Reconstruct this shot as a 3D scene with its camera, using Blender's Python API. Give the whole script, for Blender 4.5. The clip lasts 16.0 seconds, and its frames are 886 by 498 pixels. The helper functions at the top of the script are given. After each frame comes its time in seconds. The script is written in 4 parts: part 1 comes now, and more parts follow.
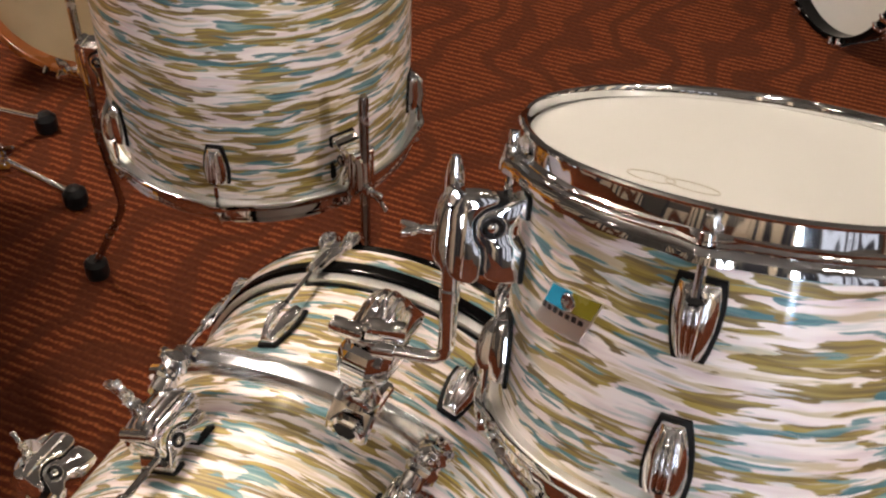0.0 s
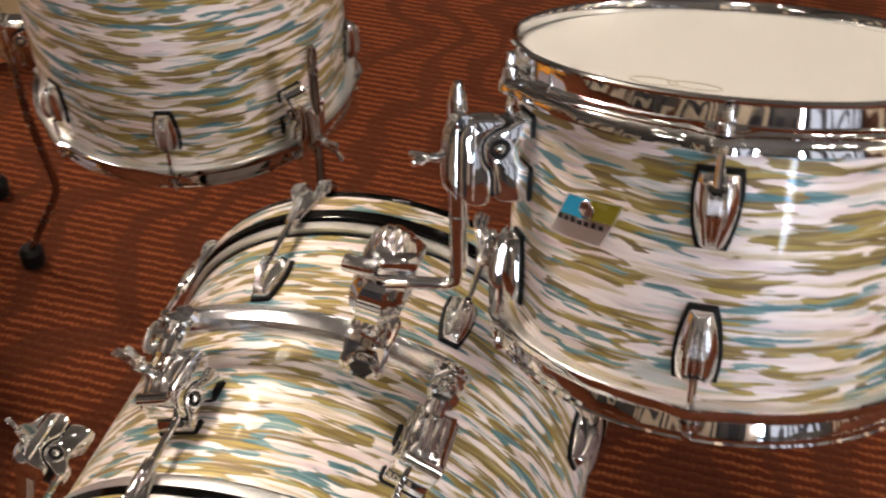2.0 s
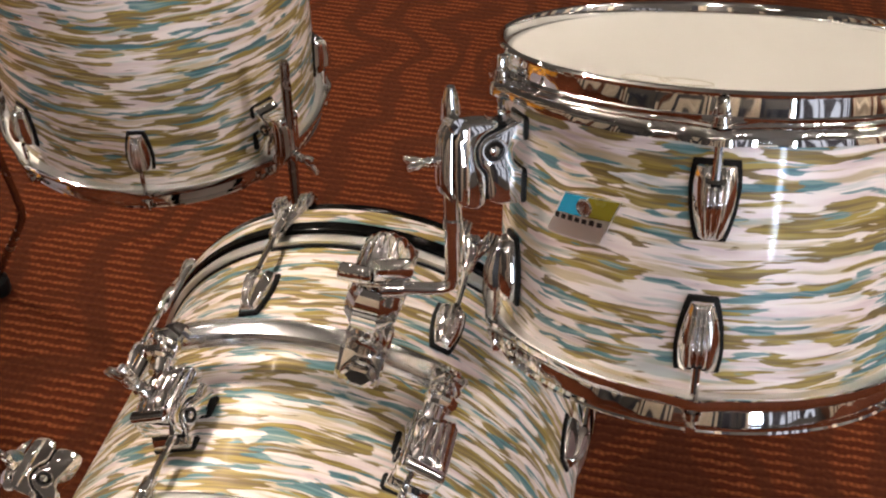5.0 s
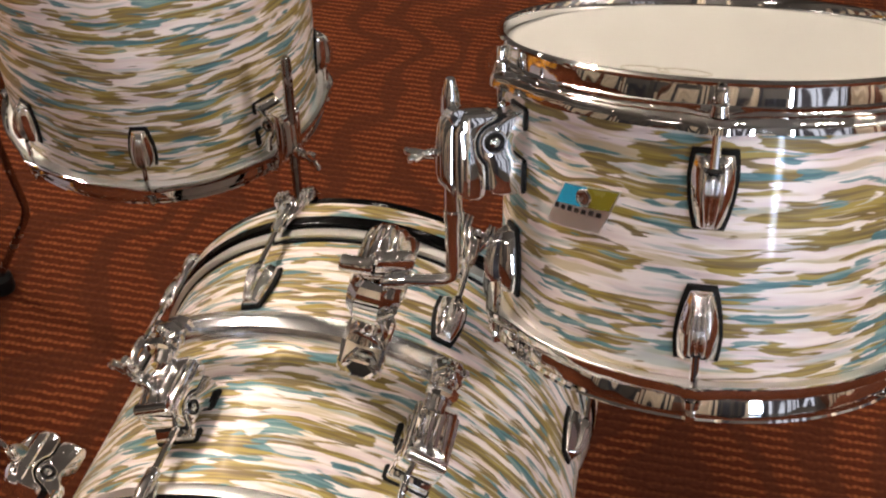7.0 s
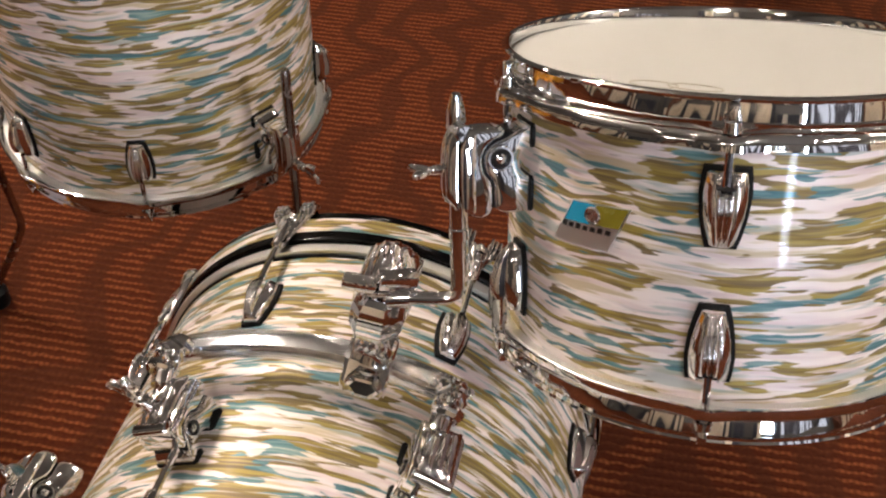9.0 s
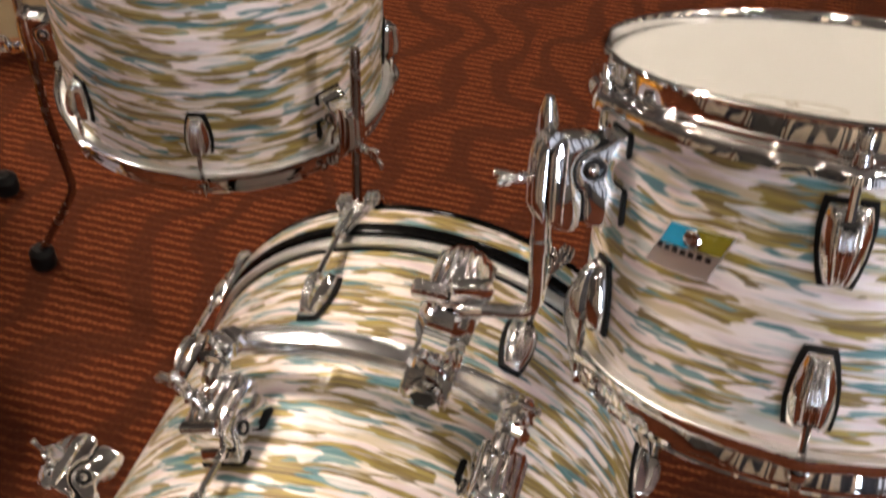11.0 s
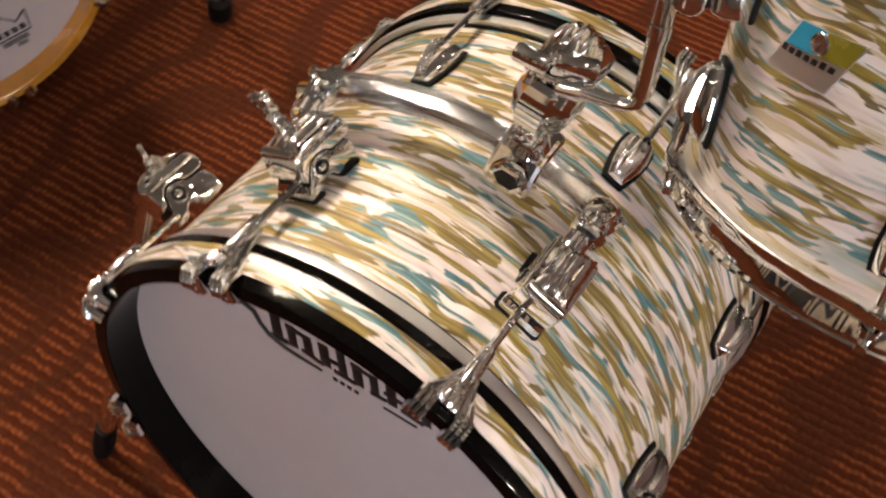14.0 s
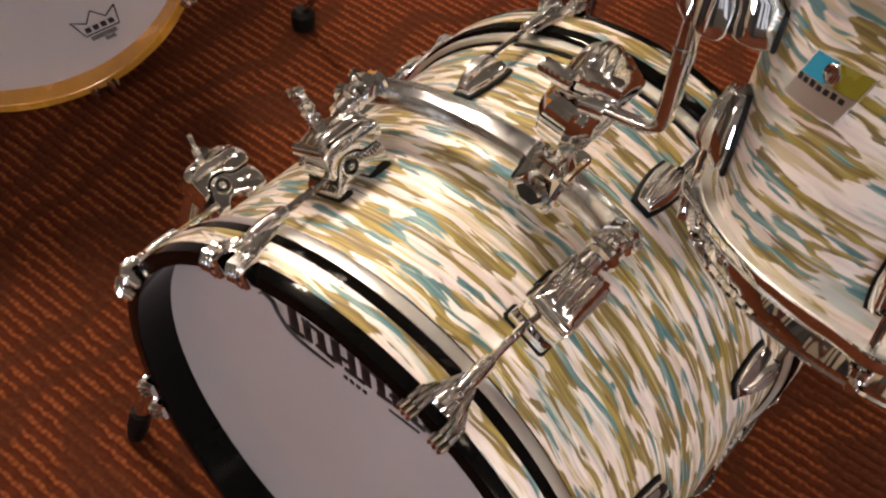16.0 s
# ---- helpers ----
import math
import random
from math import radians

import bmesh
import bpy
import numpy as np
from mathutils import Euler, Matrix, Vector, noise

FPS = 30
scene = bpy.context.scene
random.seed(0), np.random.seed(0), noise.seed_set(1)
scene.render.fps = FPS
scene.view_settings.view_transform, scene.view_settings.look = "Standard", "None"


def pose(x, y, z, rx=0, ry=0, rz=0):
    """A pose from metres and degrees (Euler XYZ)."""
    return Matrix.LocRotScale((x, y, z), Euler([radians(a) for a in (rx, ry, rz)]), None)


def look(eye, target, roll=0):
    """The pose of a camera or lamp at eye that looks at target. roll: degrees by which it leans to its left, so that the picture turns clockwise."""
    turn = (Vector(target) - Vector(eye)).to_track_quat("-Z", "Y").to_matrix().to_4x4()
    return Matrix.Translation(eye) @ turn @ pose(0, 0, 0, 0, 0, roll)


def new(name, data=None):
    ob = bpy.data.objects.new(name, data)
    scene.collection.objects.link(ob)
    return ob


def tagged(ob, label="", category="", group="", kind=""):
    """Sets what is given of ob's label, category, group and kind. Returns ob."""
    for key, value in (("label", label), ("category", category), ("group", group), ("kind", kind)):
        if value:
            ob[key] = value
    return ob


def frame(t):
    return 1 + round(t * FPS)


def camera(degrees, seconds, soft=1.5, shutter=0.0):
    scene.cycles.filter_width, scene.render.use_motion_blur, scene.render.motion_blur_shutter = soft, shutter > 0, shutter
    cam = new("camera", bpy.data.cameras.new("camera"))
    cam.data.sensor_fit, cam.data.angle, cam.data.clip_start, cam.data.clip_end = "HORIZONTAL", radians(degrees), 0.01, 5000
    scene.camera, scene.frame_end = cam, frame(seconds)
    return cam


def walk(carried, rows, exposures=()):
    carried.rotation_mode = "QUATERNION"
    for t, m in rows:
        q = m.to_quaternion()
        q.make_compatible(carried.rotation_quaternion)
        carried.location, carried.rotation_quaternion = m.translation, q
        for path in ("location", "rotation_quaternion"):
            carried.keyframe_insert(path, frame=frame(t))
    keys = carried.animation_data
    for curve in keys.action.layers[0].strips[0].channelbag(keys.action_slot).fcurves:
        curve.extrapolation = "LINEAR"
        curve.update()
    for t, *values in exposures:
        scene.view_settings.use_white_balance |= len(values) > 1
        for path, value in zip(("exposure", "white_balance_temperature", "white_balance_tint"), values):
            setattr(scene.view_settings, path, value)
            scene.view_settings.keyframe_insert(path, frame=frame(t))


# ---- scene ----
cam = camera(44.3, 16.0, soft=2.2, shutter=0.8)
ROWS = [
    (0.0, 0.0000, 0.0000, 1.2531, 48.02, -1.87, 1.68),
    (0.5, 0.0017, 0.0141, 1.2480, 47.97, -1.69, 2.31),
    (1.0, -0.0171, 0.0136, 1.2490, 46.86, -1.32, 1.42),
    (1.5, -0.0623, -0.0089, 1.2521, 46.56, -1.32, -2.09),
    (2.0, -0.0854, -0.0266, 1.2481, 46.09, -1.07, -6.92),
    (2.5, -0.0985, -0.0365, 1.2480, 46.79, -1.01, -9.91),
    (3.0, -0.1126, -0.0365, 1.2443, 46.97, -0.90, -10.35),
    (3.5, -0.1179, -0.0346, 1.2430, 46.99, -1.18, -10.27),
    (4.0, -0.1213, -0.0316, 1.2432, 47.14, -1.35, -10.36),
    (6.5, -0.1174, -0.0363, 1.2418, 47.10, -1.09, -10.31),
    (7.0, -0.1191, -0.0397, 1.2413, 47.14, -1.01, -10.34),
    (7.5, -0.1193, -0.0358, 1.2423, 47.15, -0.94, -10.40),
    (8.0, -0.1194, -0.0284, 1.2428, 47.29, -0.91, -10.60),
    (10.5, -0.1279, 0.0103, 1.2371, 46.98, -0.89, -8.66),
    (11.0, -0.1403, 0.0375, 1.2184, 45.89, -2.39, -6.59),
    (11.5, -0.1804, 0.0419, 1.2091, 42.07, -0.55, -12.84),
    (12.0, -0.1760, 0.0439, 1.1785, 39.18, -0.04, -13.84),
    (12.5, -0.1526, 0.0419, 1.1572, 37.70, -1.24, -8.74),
    (13.0, -0.1306, 0.0291, 1.1553, 36.96, -2.71, -2.87),
    (13.5, -0.1149, 0.0262, 1.1510, 36.90, -3.04, -0.93),
    (14.0, -0.0631, 0.0192, 1.1455, 37.95, -3.84, 10.07),
    (14.5, -0.0167, 0.0166, 1.1327, 38.12, -4.34, 14.06),
    (15.0, -0.0068, 0.0092, 1.1340, 38.57, -3.49, 16.61),
    (15.5, -0.0060, 0.0105, 1.1336, 39.02, -3.54, 17.58),
    (16.0, -0.0077, 0.0135, 1.1408, 39.32, -3.50, 17.24),
]
LOOKS = [  # keys between the even rows, where the camera swings fast
    (10.3, look((-0.129, -0.017, 1.228), (0.165, 1.433, -0.118), 1.9)),
    (11.2, look((-0.141, 0.039, 1.207), (0.114, 1.426, -0.211), 2.8)),
    (13.7, look((-0.090, 0.034, 1.158), (-0.094, 1.222, -0.451), 4.2)),
]
walk(cam, sorted([(t, pose(*p)) for t, *p in ROWS] + LOOKS, key=lambda row: row[0]), [(0.0, 0.0, 6420, 10), (12.4, 0.0, 6420, 10), (13.6, 0.0, 6850, 10), (16.0, 0.0, 6850, 10)])

# ---- light ----
world = bpy.data.worlds.new("world")
scene.world = world
world.use_nodes = True
world.node_tree.nodes["Background"].inputs["Color"].default_value = (1.0, 0.85, 0.7, 1)
world.node_tree.nodes["Background"].inputs["Strength"].default_value = 0.02
CEILING = 3.3
WARM, NEUTRAL = (1.0, 0.84, 0.69), (1.0, 0.89, 0.79)
LAMPS = [  # x, y, brightness, tint: unseen ceiling lights of nine small bulbs on short stems
    (-1.18, 3.5, 200, WARM), (-1.60, 2.20, 1880, WARM), (2.55, 3.2, 110, WARM), (1.22, -0.85, 150, NEUTRAL),
    # the first here is fill, added for the tom's front and the left carpet
    (-0.85, -2.45, 330, NEUTRAL), (3.4, -2.5, 80, WARM), (-3.8, -2.45, 90, WARM), (0.85, 6.0, 110, WARM), (-3.2, 5.8, 110, WARM),
    # added fill, set far off to reach the tom more than the carpet
    (5.2, -1.9, 2700, NEUTRAL)]
SPOTS = [(-1.5, 0.1), (1.0, 2.1), (-0.3, -1.2), (1.9, 1.1), (-2.1, 3.2), (0.7, 3.9), (-3.6, 0.1), (2.3, 4.7), (-1.9, -1.4), (2.1, 0.2)]


# ---- materials ----
def material(name):
    m = bpy.data.materials.new(name)
    m.use_nodes = True
    return m, m.node_tree.nodes, m.node_tree.links, m.node_tree.nodes["Principled BSDF"]


def node(nodes, kind, **values):
    n = nodes.new(kind)
    for k, v in values.items():
        n.inputs[k].default_value = v
    return n


def ramp(nodes, stops, smooth=False):
    r = nodes.new("ShaderNodeValToRGB")
    e = r.color_ramp.elements
    while len(e) < len(stops):
        e.new(0.5)
    for el, (p, c) in zip(e, stops):
        el.position = p
        el.color = (*c, 1) if len(c) == 3 else c
    if smooth:
        r.color_ramp.interpolation = "EASE"
    return r


def mix(nodes, links, fac, a, b):
    m = nodes.new("ShaderNodeMix")
    m.data_type = "RGBA"
    for socket, v in ((m.inputs[0], fac), (m.inputs[6], a), (m.inputs[7], b)):
        if isinstance(v, (int, float)):
            socket.default_value = v
        elif isinstance(v, tuple):
            socket.default_value = (*v, 1)
        else:
            links.new(v, socket)
    return m.outputs[2]


def bump(nodes, links, p, height, strength, distance):
    b = node(nodes, "ShaderNodeBump", Strength=strength, Distance=distance)
    links.new(height, b.inputs["Height"])
    links.new(b.outputs[0], p.inputs["Normal"])


def plain(name, color, rough=0.4, metal=0.0, vary=0.06, scale=40.0, coat=0.0, relief=0.0, specular=0.5):
    m, n, l, p = material(name)
    tex = n.new("ShaderNodeTexCoord")
    noi = node(n, "ShaderNodeTexNoise", Scale=scale, Detail=4.0)
    l.new(tex.outputs["Object"], noi.inputs["Vector"])
    lo = tuple(c * (1 - vary) for c in color)
    hi = tuple(min(1, c * (1 + vary)) for c in color)
    r = ramp(n, [(0.3, lo), (0.7, hi)])
    l.new(noi.outputs[0], r.inputs[0])
    l.new(r.outputs[0], p.inputs["Base Color"])
    rr = ramp(n, [(0.3, (rough * 0.75,) * 3), (0.75, (min(1, rough * 1.3),) * 3)])
    l.new(noi.outputs[0], rr.inputs[0])
    l.new(rr.outputs[0], p.inputs["Roughness"])
    p.inputs["Metallic"].default_value = metal
    p.inputs["Coat Weight"].default_value = coat
    p.inputs["Coat Roughness"].default_value = 0.06
    p.inputs["Specular IOR Level"].default_value = specular
    if relief:
        bump(n, l, p, noi.outputs[0], 0.5, relief)
    return m


def wrap_material(name, seed, size=1.0, less=0.0):
    """Pearl drum covering: long frayed streaks of olive and teal on a pinkish white, under a clear glossy film."""
    m, n, l, p = material(name)
    uv = n.new("ShaderNodeUVMap")
    warp = node(n, "ShaderNodeTexNoise", Scale=11.0, Detail=2.0)
    l.new(uv.outputs[0], warp.inputs["Vector"])
    sub = n.new("ShaderNodeVectorMath")
    sub.operation = "SUBTRACT"
    sub.inputs[1].default_value = (0.5, 0.5, 0.5)
    l.new(warp.outputs["Color"], sub.inputs[0])
    add = n.new("ShaderNodeVectorMath")
    add.operation = "MULTIPLY_ADD"
    add.inputs[1].default_value = (0.02, 0.016, 0.0)
    l.new(sub.outputs[0], add.inputs[0])
    l.new(uv.outputs[0], add.inputs[2])

    def streak(sx, sy, off, slant=0.04, detail=1.5, rough=0.5, dist=0.25):
        mp = n.new("ShaderNodeMapping")
        mp.inputs["Location"].default_value = (off + seed * 3.7, off * 1.7 + seed * 5.1, seed)
        mp.inputs["Rotation"].default_value = (0, 0, slant)
        mp.inputs["Scale"].default_value = (sx / size, sy / size, 1)
        l.new(add.outputs[0], mp.inputs["Vector"])
        t = node(n, "ShaderNodeTexNoise", Scale=1.0, Detail=detail, Roughness=rough, Distortion=dist)
        l.new(mp.outputs[0], t.inputs["Vector"])
        return t.outputs[0]

    def frayed(field, comb, amount):
        k = n.new("ShaderNodeMath")
        k.operation = "MULTIPLY_ADD"
        l.new(comb, k.inputs[0])
        k.inputs[1].default_value = amount
        l.new(field, k.inputs[2])
        return k.outputs[0]

    comb = streak(44, 520, 40.0, 0.04, 2.0, 0.6, 0.0)
    b = ramp(n, [(0.30, (0.55, 0.43, 0.45)), (0.46, (0.80, 0.68, 0.69)), (0.66, (0.95, 0.87, 0.85))])
    l.new(frayed(streak(13, 130, 1.0, 0.05, 2.5), comb, 0.18), b.inputs[0])
    # faint washes of both colours under the pearl
    pale = ramp(n, [(0.62, (0, 0, 0)), (0.72, (0.62, 0.62, 0.62))])
    l.new(frayed(streak(15, 190, 21.0, 0.04, 2.5), comb, 0.2), pale.inputs[0])
    tint = mix(n, l, pale.outputs[0], b.outputs[0], (0.50, 0.39, 0.13))
    pale2 = ramp(n, [(0.65, (0, 0, 0)), (0.75, (0.6, 0.6, 0.6))])
    l.new(frayed(streak(14, 170, 33.0, 0.05, 2.5), comb, 0.2), pale2.inputs[0])
    tint = mix(n, l, pale2.outputs[0], tint, (0.33, 0.44, 0.43))
    # olive streaks
    olive = frayed(streak(20.5, 128, 4.2, 0.035, 1.8, 0.5, 0.5), comb, 0.14)
    of = ramp(n, [(0.568 + less, (0, 0, 0)), (0.594 + less, (0.93, 0.93, 0.93))])
    l.new(olive, of.inputs[0])
    shade = streak(18, 340, 52.0, 0.04, 2.0)
    oc = ramp(n, [(0.36, (0.13, 0.080, 0.009)), (0.5, (0.24, 0.165, 0.018)), (0.64, (0.40, 0.30, 0.045))])
    l.new(shade, oc.inputs[0])
    c1 = mix(n, l, of.outputs[0], tint, oc.outputs[0])
    # teal streaks
    teal = frayed(streak(20.5, 132, 9.3, 0.045, 1.8, 0.5, 0.5), comb, 0.14)
    tf = ramp(n, [(0.648, (0, 0, 0)), (0.674, (0.93, 0.93, 0.93))])
    l.new(teal, tf.inputs[0])
    tc = ramp(n, [(0.36, (0.04, 0.15, 0.19)), (0.52, (0.085, 0.24, 0.275)), (0.66, (0.24, 0.38, 0.38))])
    l.new(shade, tc.inputs[0])
    c2 = mix(n, l, tf.outputs[0], c1, tc.outputs[0])
    # thin bright hairs of pearl over everything
    hair = ramp(n, [(0.62, (0, 0, 0)), (0.70, (0.5, 0.5, 0.5))])
    l.new(streak(17, 420, 61.0, 0.05, 1.5), hair.inputs[0])
    c3 = mix(n, l, hair.outputs[0], c2, (0.90, 0.80, 0.76))
    l.new(c3, p.inputs["Base Color"])
    mr = ramp(n, [(0.35, (0.04,) * 3), (0.65, (0.36,) * 3)])
    l.new(streak(16, 150, 15.0, 0.05, 3), mr.inputs[0])
    l.new(mr.outputs[0], p.inputs["Metallic"])
    p.inputs["Roughness"].default_value = 0.5
    p.inputs["Coat Weight"].default_value = 0.34
    p.inputs["Coat Roughness"].default_value = 0.06
    return m


def carpet_material():
    """Woven hotel carpet: rust rows with thin gold loops, broken by wandering brown bands."""
    m, n, l, p = material("carpet_weave")
    tex = n.new("ShaderNodeTexCoord")
    mp = n.new("ShaderNodeMapping")
    mp.inputs["Rotation"].default_value = (0, 0, radians(21))
    l.new(tex.outputs["Object"], mp.inputs["Vector"])
    fine = node(n, "ShaderNodeTexNoise", Scale=130.0, Detail=3.0)
    l.new(mp.outputs[0], fine.inputs["Vector"])
    wob = node(n, "ShaderNodeTexNoise", Scale=60.0, Detail=2.0)
    l.new(mp.outputs[0], wob.inputs["Vector"])
    sep = n.new("ShaderNodeSeparateXYZ")
    l.new(mp.outputs[0], sep.inputs[0])

    def math_(op, a, b=0.0, c=0.0):
        k = n.new("ShaderNodeMath")
        k.operation = op
        for s, v in zip(k.inputs, (a, b, c)):
            if isinstance(v, (int, float)):
                s.default_value = v
            else:
                l.new(v, s)
        return k.outputs[0]

    rows = math_("ADD", math_("MULTIPLY", sep.outputs["Y"], 2 * math.pi / 0.0158), math_("MULTIPLY", wob.outputs[0], 4.5))
    wave = math_("MULTIPLY_ADD", math_("SINE", rows), 0.5, 0.5)
    line = ramp(n, [(0.5, (0, 0, 0)), (1.0, (1, 1, 1))])
    l.new(wave, line.inputs[0])
    loops = math_("MULTIPLY_ADD", math_("SINE", math_("MULTIPLY", sep.outputs["X"], 2 * math.pi / 0.009)), 0.25, 0.75)
    # wandering bands across the rows
    big = node(n, "ShaderNodeTexNoise", Scale=4.5, Detail=1.5)
    l.new(mp.outputs[0], big.inputs["Vector"])
    band = math_("SINE", math_("ADD", math_("MULTIPLY", sep.outputs["X"], 2 * math.pi / 0.115), math_("MULTIPLY", big.outputs[0], 22.0)))
    bandf = ramp(n, [(0.5, (0, 0, 0)), (0.85, (1, 1, 1))])
    l.new(math_("MULTIPLY_ADD", band, 0.5, 0.5), bandf.inputs[0])
    ground = mix(n, l, fine.outputs[0], (0.0400, 0.0087, 0.0047), (0.0974, 0.0231, 0.0106))
    gold = mix(n, l, fine.outputs[0], (0.128, 0.0345, 0.0128), (0.335, 0.114, 0.0375))
    lf = math_("MULTIPLY", math_("MULTIPLY", line.outputs[0], loops), 0.8)
    stripes = mix(n, l, lf, ground, gold)
    brown = mix(n, l, fine.outputs[0], (0.0348, 0.0092, 0.0054), (0.0853, 0.0252, 0.0124))
    col = mix(n, l, math_("MULTIPLY", bandf.outputs[0], 0.8), stripes, brown)
    l.new(col, p.inputs["Base Color"])
    p.inputs["Roughness"].default_value = 0.95
    p.inputs["Specular IOR Level"].default_value = 0.05
    h = math_("ADD", math_("MULTIPLY", wave, 0.8), math_("MULTIPLY", fine.outputs[0], 0.9))
    bump(n, l, p, h, 0.7, 0.003)
    return m


def emitter(name, color, strength):
    m, n, l, p = material(name)
    p.inputs["Base Color"].default_value = (0.02, 0.02, 0.02, 1)
    p.inputs["Emission Color"].default_value = (*color, 1)
    p.inputs["Emission Strength"].default_value = strength
    return m


CHROME = plain("chrome", (0.86, 0.86, 0.86), 0.045, 1.0, 0.04, 130)
SATIN = plain("satin_chrome", (0.84, 0.86, 0.90), 0.17, 1.0, 0.05, 90)
# chrome of the floor tom legs, with the dark room they mirror put into the colour
DARK_CHROME = plain("dull_nickel", (0.36, 0.34, 0.33), 0.24, 1.0, 0.12, 60)
STEEL = plain("brushed_aluminium", (0.66, 0.66, 0.66), 0.26, 1.0, 0.06, 90)
RIM = plain("satin_aluminium", (0.90, 0.90, 0.89), 0.36, 1.0, 0.01, 2)
RUBBER = plain("black_rubber", (0.006, 0.006, 0.0065), 0.5, 0, 0.2, 80, specular=0.15)
BLACK = plain("black_lacquer", (0.003, 0.0028, 0.0028), 0.09, 0, 0.2, 30, specular=0.1)
DARK = plain("dark_metal", (0.03, 0.03, 0.032), 0.3, 0.8, 0.1, 50)
COATED = plain("coated_drumhead", (0.60, 0.595, 0.56), 0.55, 0, 0.03, 22, relief=0.0004)
AGED = plain("yellowed_drumhead", (0.47, 0.37, 0.21), 0.5, 0, 0.12, 9)
SMOOTH = plain("smooth_white_drumhead", (0.62, 0.56, 0.57), 0.13, 0, 0.04, 6)
INK = plain("printed_ink", (0.012, 0.011, 0.012), 0.45, 0, 0.15, 60)
GREY_INK = plain("smudged_grey_ink", (0.13, 0.13, 0.135), 0.5, 0, 0.3, 90)
PALE_INK = plain("faint_printed_ink", (0.5, 0.47, 0.4), 0.6, 0, 0.1, 60)
MAPLE = plain("amber_maple", (0.60, 0.27, 0.035), 0.25, 0, 0.2, 14, coat=0.7)
AMBER = plain("reddish_amber_wood", (0.42, 0.13, 0.03), 0.3, 0, 0.25, 14, coat=0.6)
BLUE = plain("turquoise_enamel", (0.02, 0.29, 0.48), 0.25, 0, 0.05, 60, coat=0.5)
OLIVE = plain("olive_enamel", (0.2, 0.17, 0.02), 0.25, 0, 0.05, 60, coat=0.5)
WRAP_BASS = wrap_material("pearl_wrap_bass", 1.0, 1.25)
WRAP_TOM = wrap_material("pearl_wrap_tom", 2.3, 1.1, 0.022)
WRAP_FLOOR = wrap_material("pearl_wrap_floor", 4.1, 1.3, -0.006)
CARPET = carpet_material()
WALL = plain("beige_wall_paint", (0.085, 0.080, 0.075), 0.8, 0, 0.08, 3)
PLASTER = plain("grey_ceiling_paint", (0.080, 0.076, 0.072), 0.9, 0, 0.05, 3)
SOFT = emitter("pale_window_glow", (0.95, 0.95, 0.97), 0.12)
# cloths of the added strips that the chrome mirrors
CREAM = plain("cream_drape_cloth", (0.78, 0.68, 0.54), 0.9, 0, 0.15, 30)
RUST = plain("rust_drape_cloth", (0.16, 0.055, 0.03), 0.9, 0, 0.3, 30)
REFLECT_DARK = plain("dark_drape_cloth", (0.045, 0.045, 0.06), 0.9, 0, 0.3, 30)
DIM = emitter("dim_daylight_glow", (0.86, 0.88, 1.0), 0.8)
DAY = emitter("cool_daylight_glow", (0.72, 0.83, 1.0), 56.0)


# ---- mesh helpers ----
def smooth(bm, angle=35):
    for f in bm.faces:
        f.smooth = True
    lim = radians(angle)
    for e in bm.edges:
        e.smooth = not (len(e.link_faces) == 2 and e.calc_face_angle(0) > lim)


def part(name, bm, mat, parent=None, label="", angle=35, m=None):
    bmesh.ops.recalc_face_normals(bm, faces=bm.faces)
    smooth(bm, angle)
    me = bpy.data.meshes.new(name)
    bm.to_mesh(me)
    bm.free()
    me.materials.append(mat)
    ob = new(name, me)
    if parent is not None:
        ob.parent = parent
    if m is not None:
        ob.matrix_local = m
    if label:
        ob["label"] = label
    return ob


def thing(name, m, label, category, group="", kind=""):
    ob = new(name)
    ob.empty_display_size = 0.05
    ob.matrix_world = m
    return tagged(ob, label, category, group, kind)


def lathe(profile, seg=96, wave=None, closed=True, arc=None):
    """Turns (r, z) round z; wave(angle, i) adds to the radius of profile point i. Adds UVs in metres."""
    bm = bmesh.new()
    uvl = bm.loops.layers.uv.new("UVMap")
    full = arc is None
    a0, a1 = (math.pi, 3 * math.pi) if full else arc
    count = seg if full else seg + 1
    rings = []
    for k in range(count):
        a = a0 + (a1 - a0) * k / seg
        ring = []
        for i, (r, z) in enumerate(profile):
            rr = r + (wave(a, i) if wave else 0)
            ring.append(bm.verts.new((rr * math.cos(a), rr * math.sin(a), z)))
        rings.append(ring)
    rm = max(r for r, z in profile)
    np_ = len(profile)
    for k in range(seg):
        A, B = rings[k], rings[(k + 1) % count]
        for i in range(np_ if closed else np_ - 1):
            j = (i + 1) % np_
            f = bm.faces.new((A[i], B[i], B[j], A[j]))
            us = [a0 + (a1 - a0) * q / seg for q in (k, k + 1, k + 1, k)]
            for loop, u, q in zip(f.loops, us, (i, i, j, j)):
                loop[uvl].uv = (u * rm, profile[q][1])
    if not full and closed:
        bm.faces.new(rings[0])
        bm.faces.new(rings[-1])
    return bm


def disc(r, z, thick=0.0006, seg=96):
    return lathe([(0.0005, z), (r, z), (r, z - thick), (0.0005, z - thick)], seg)


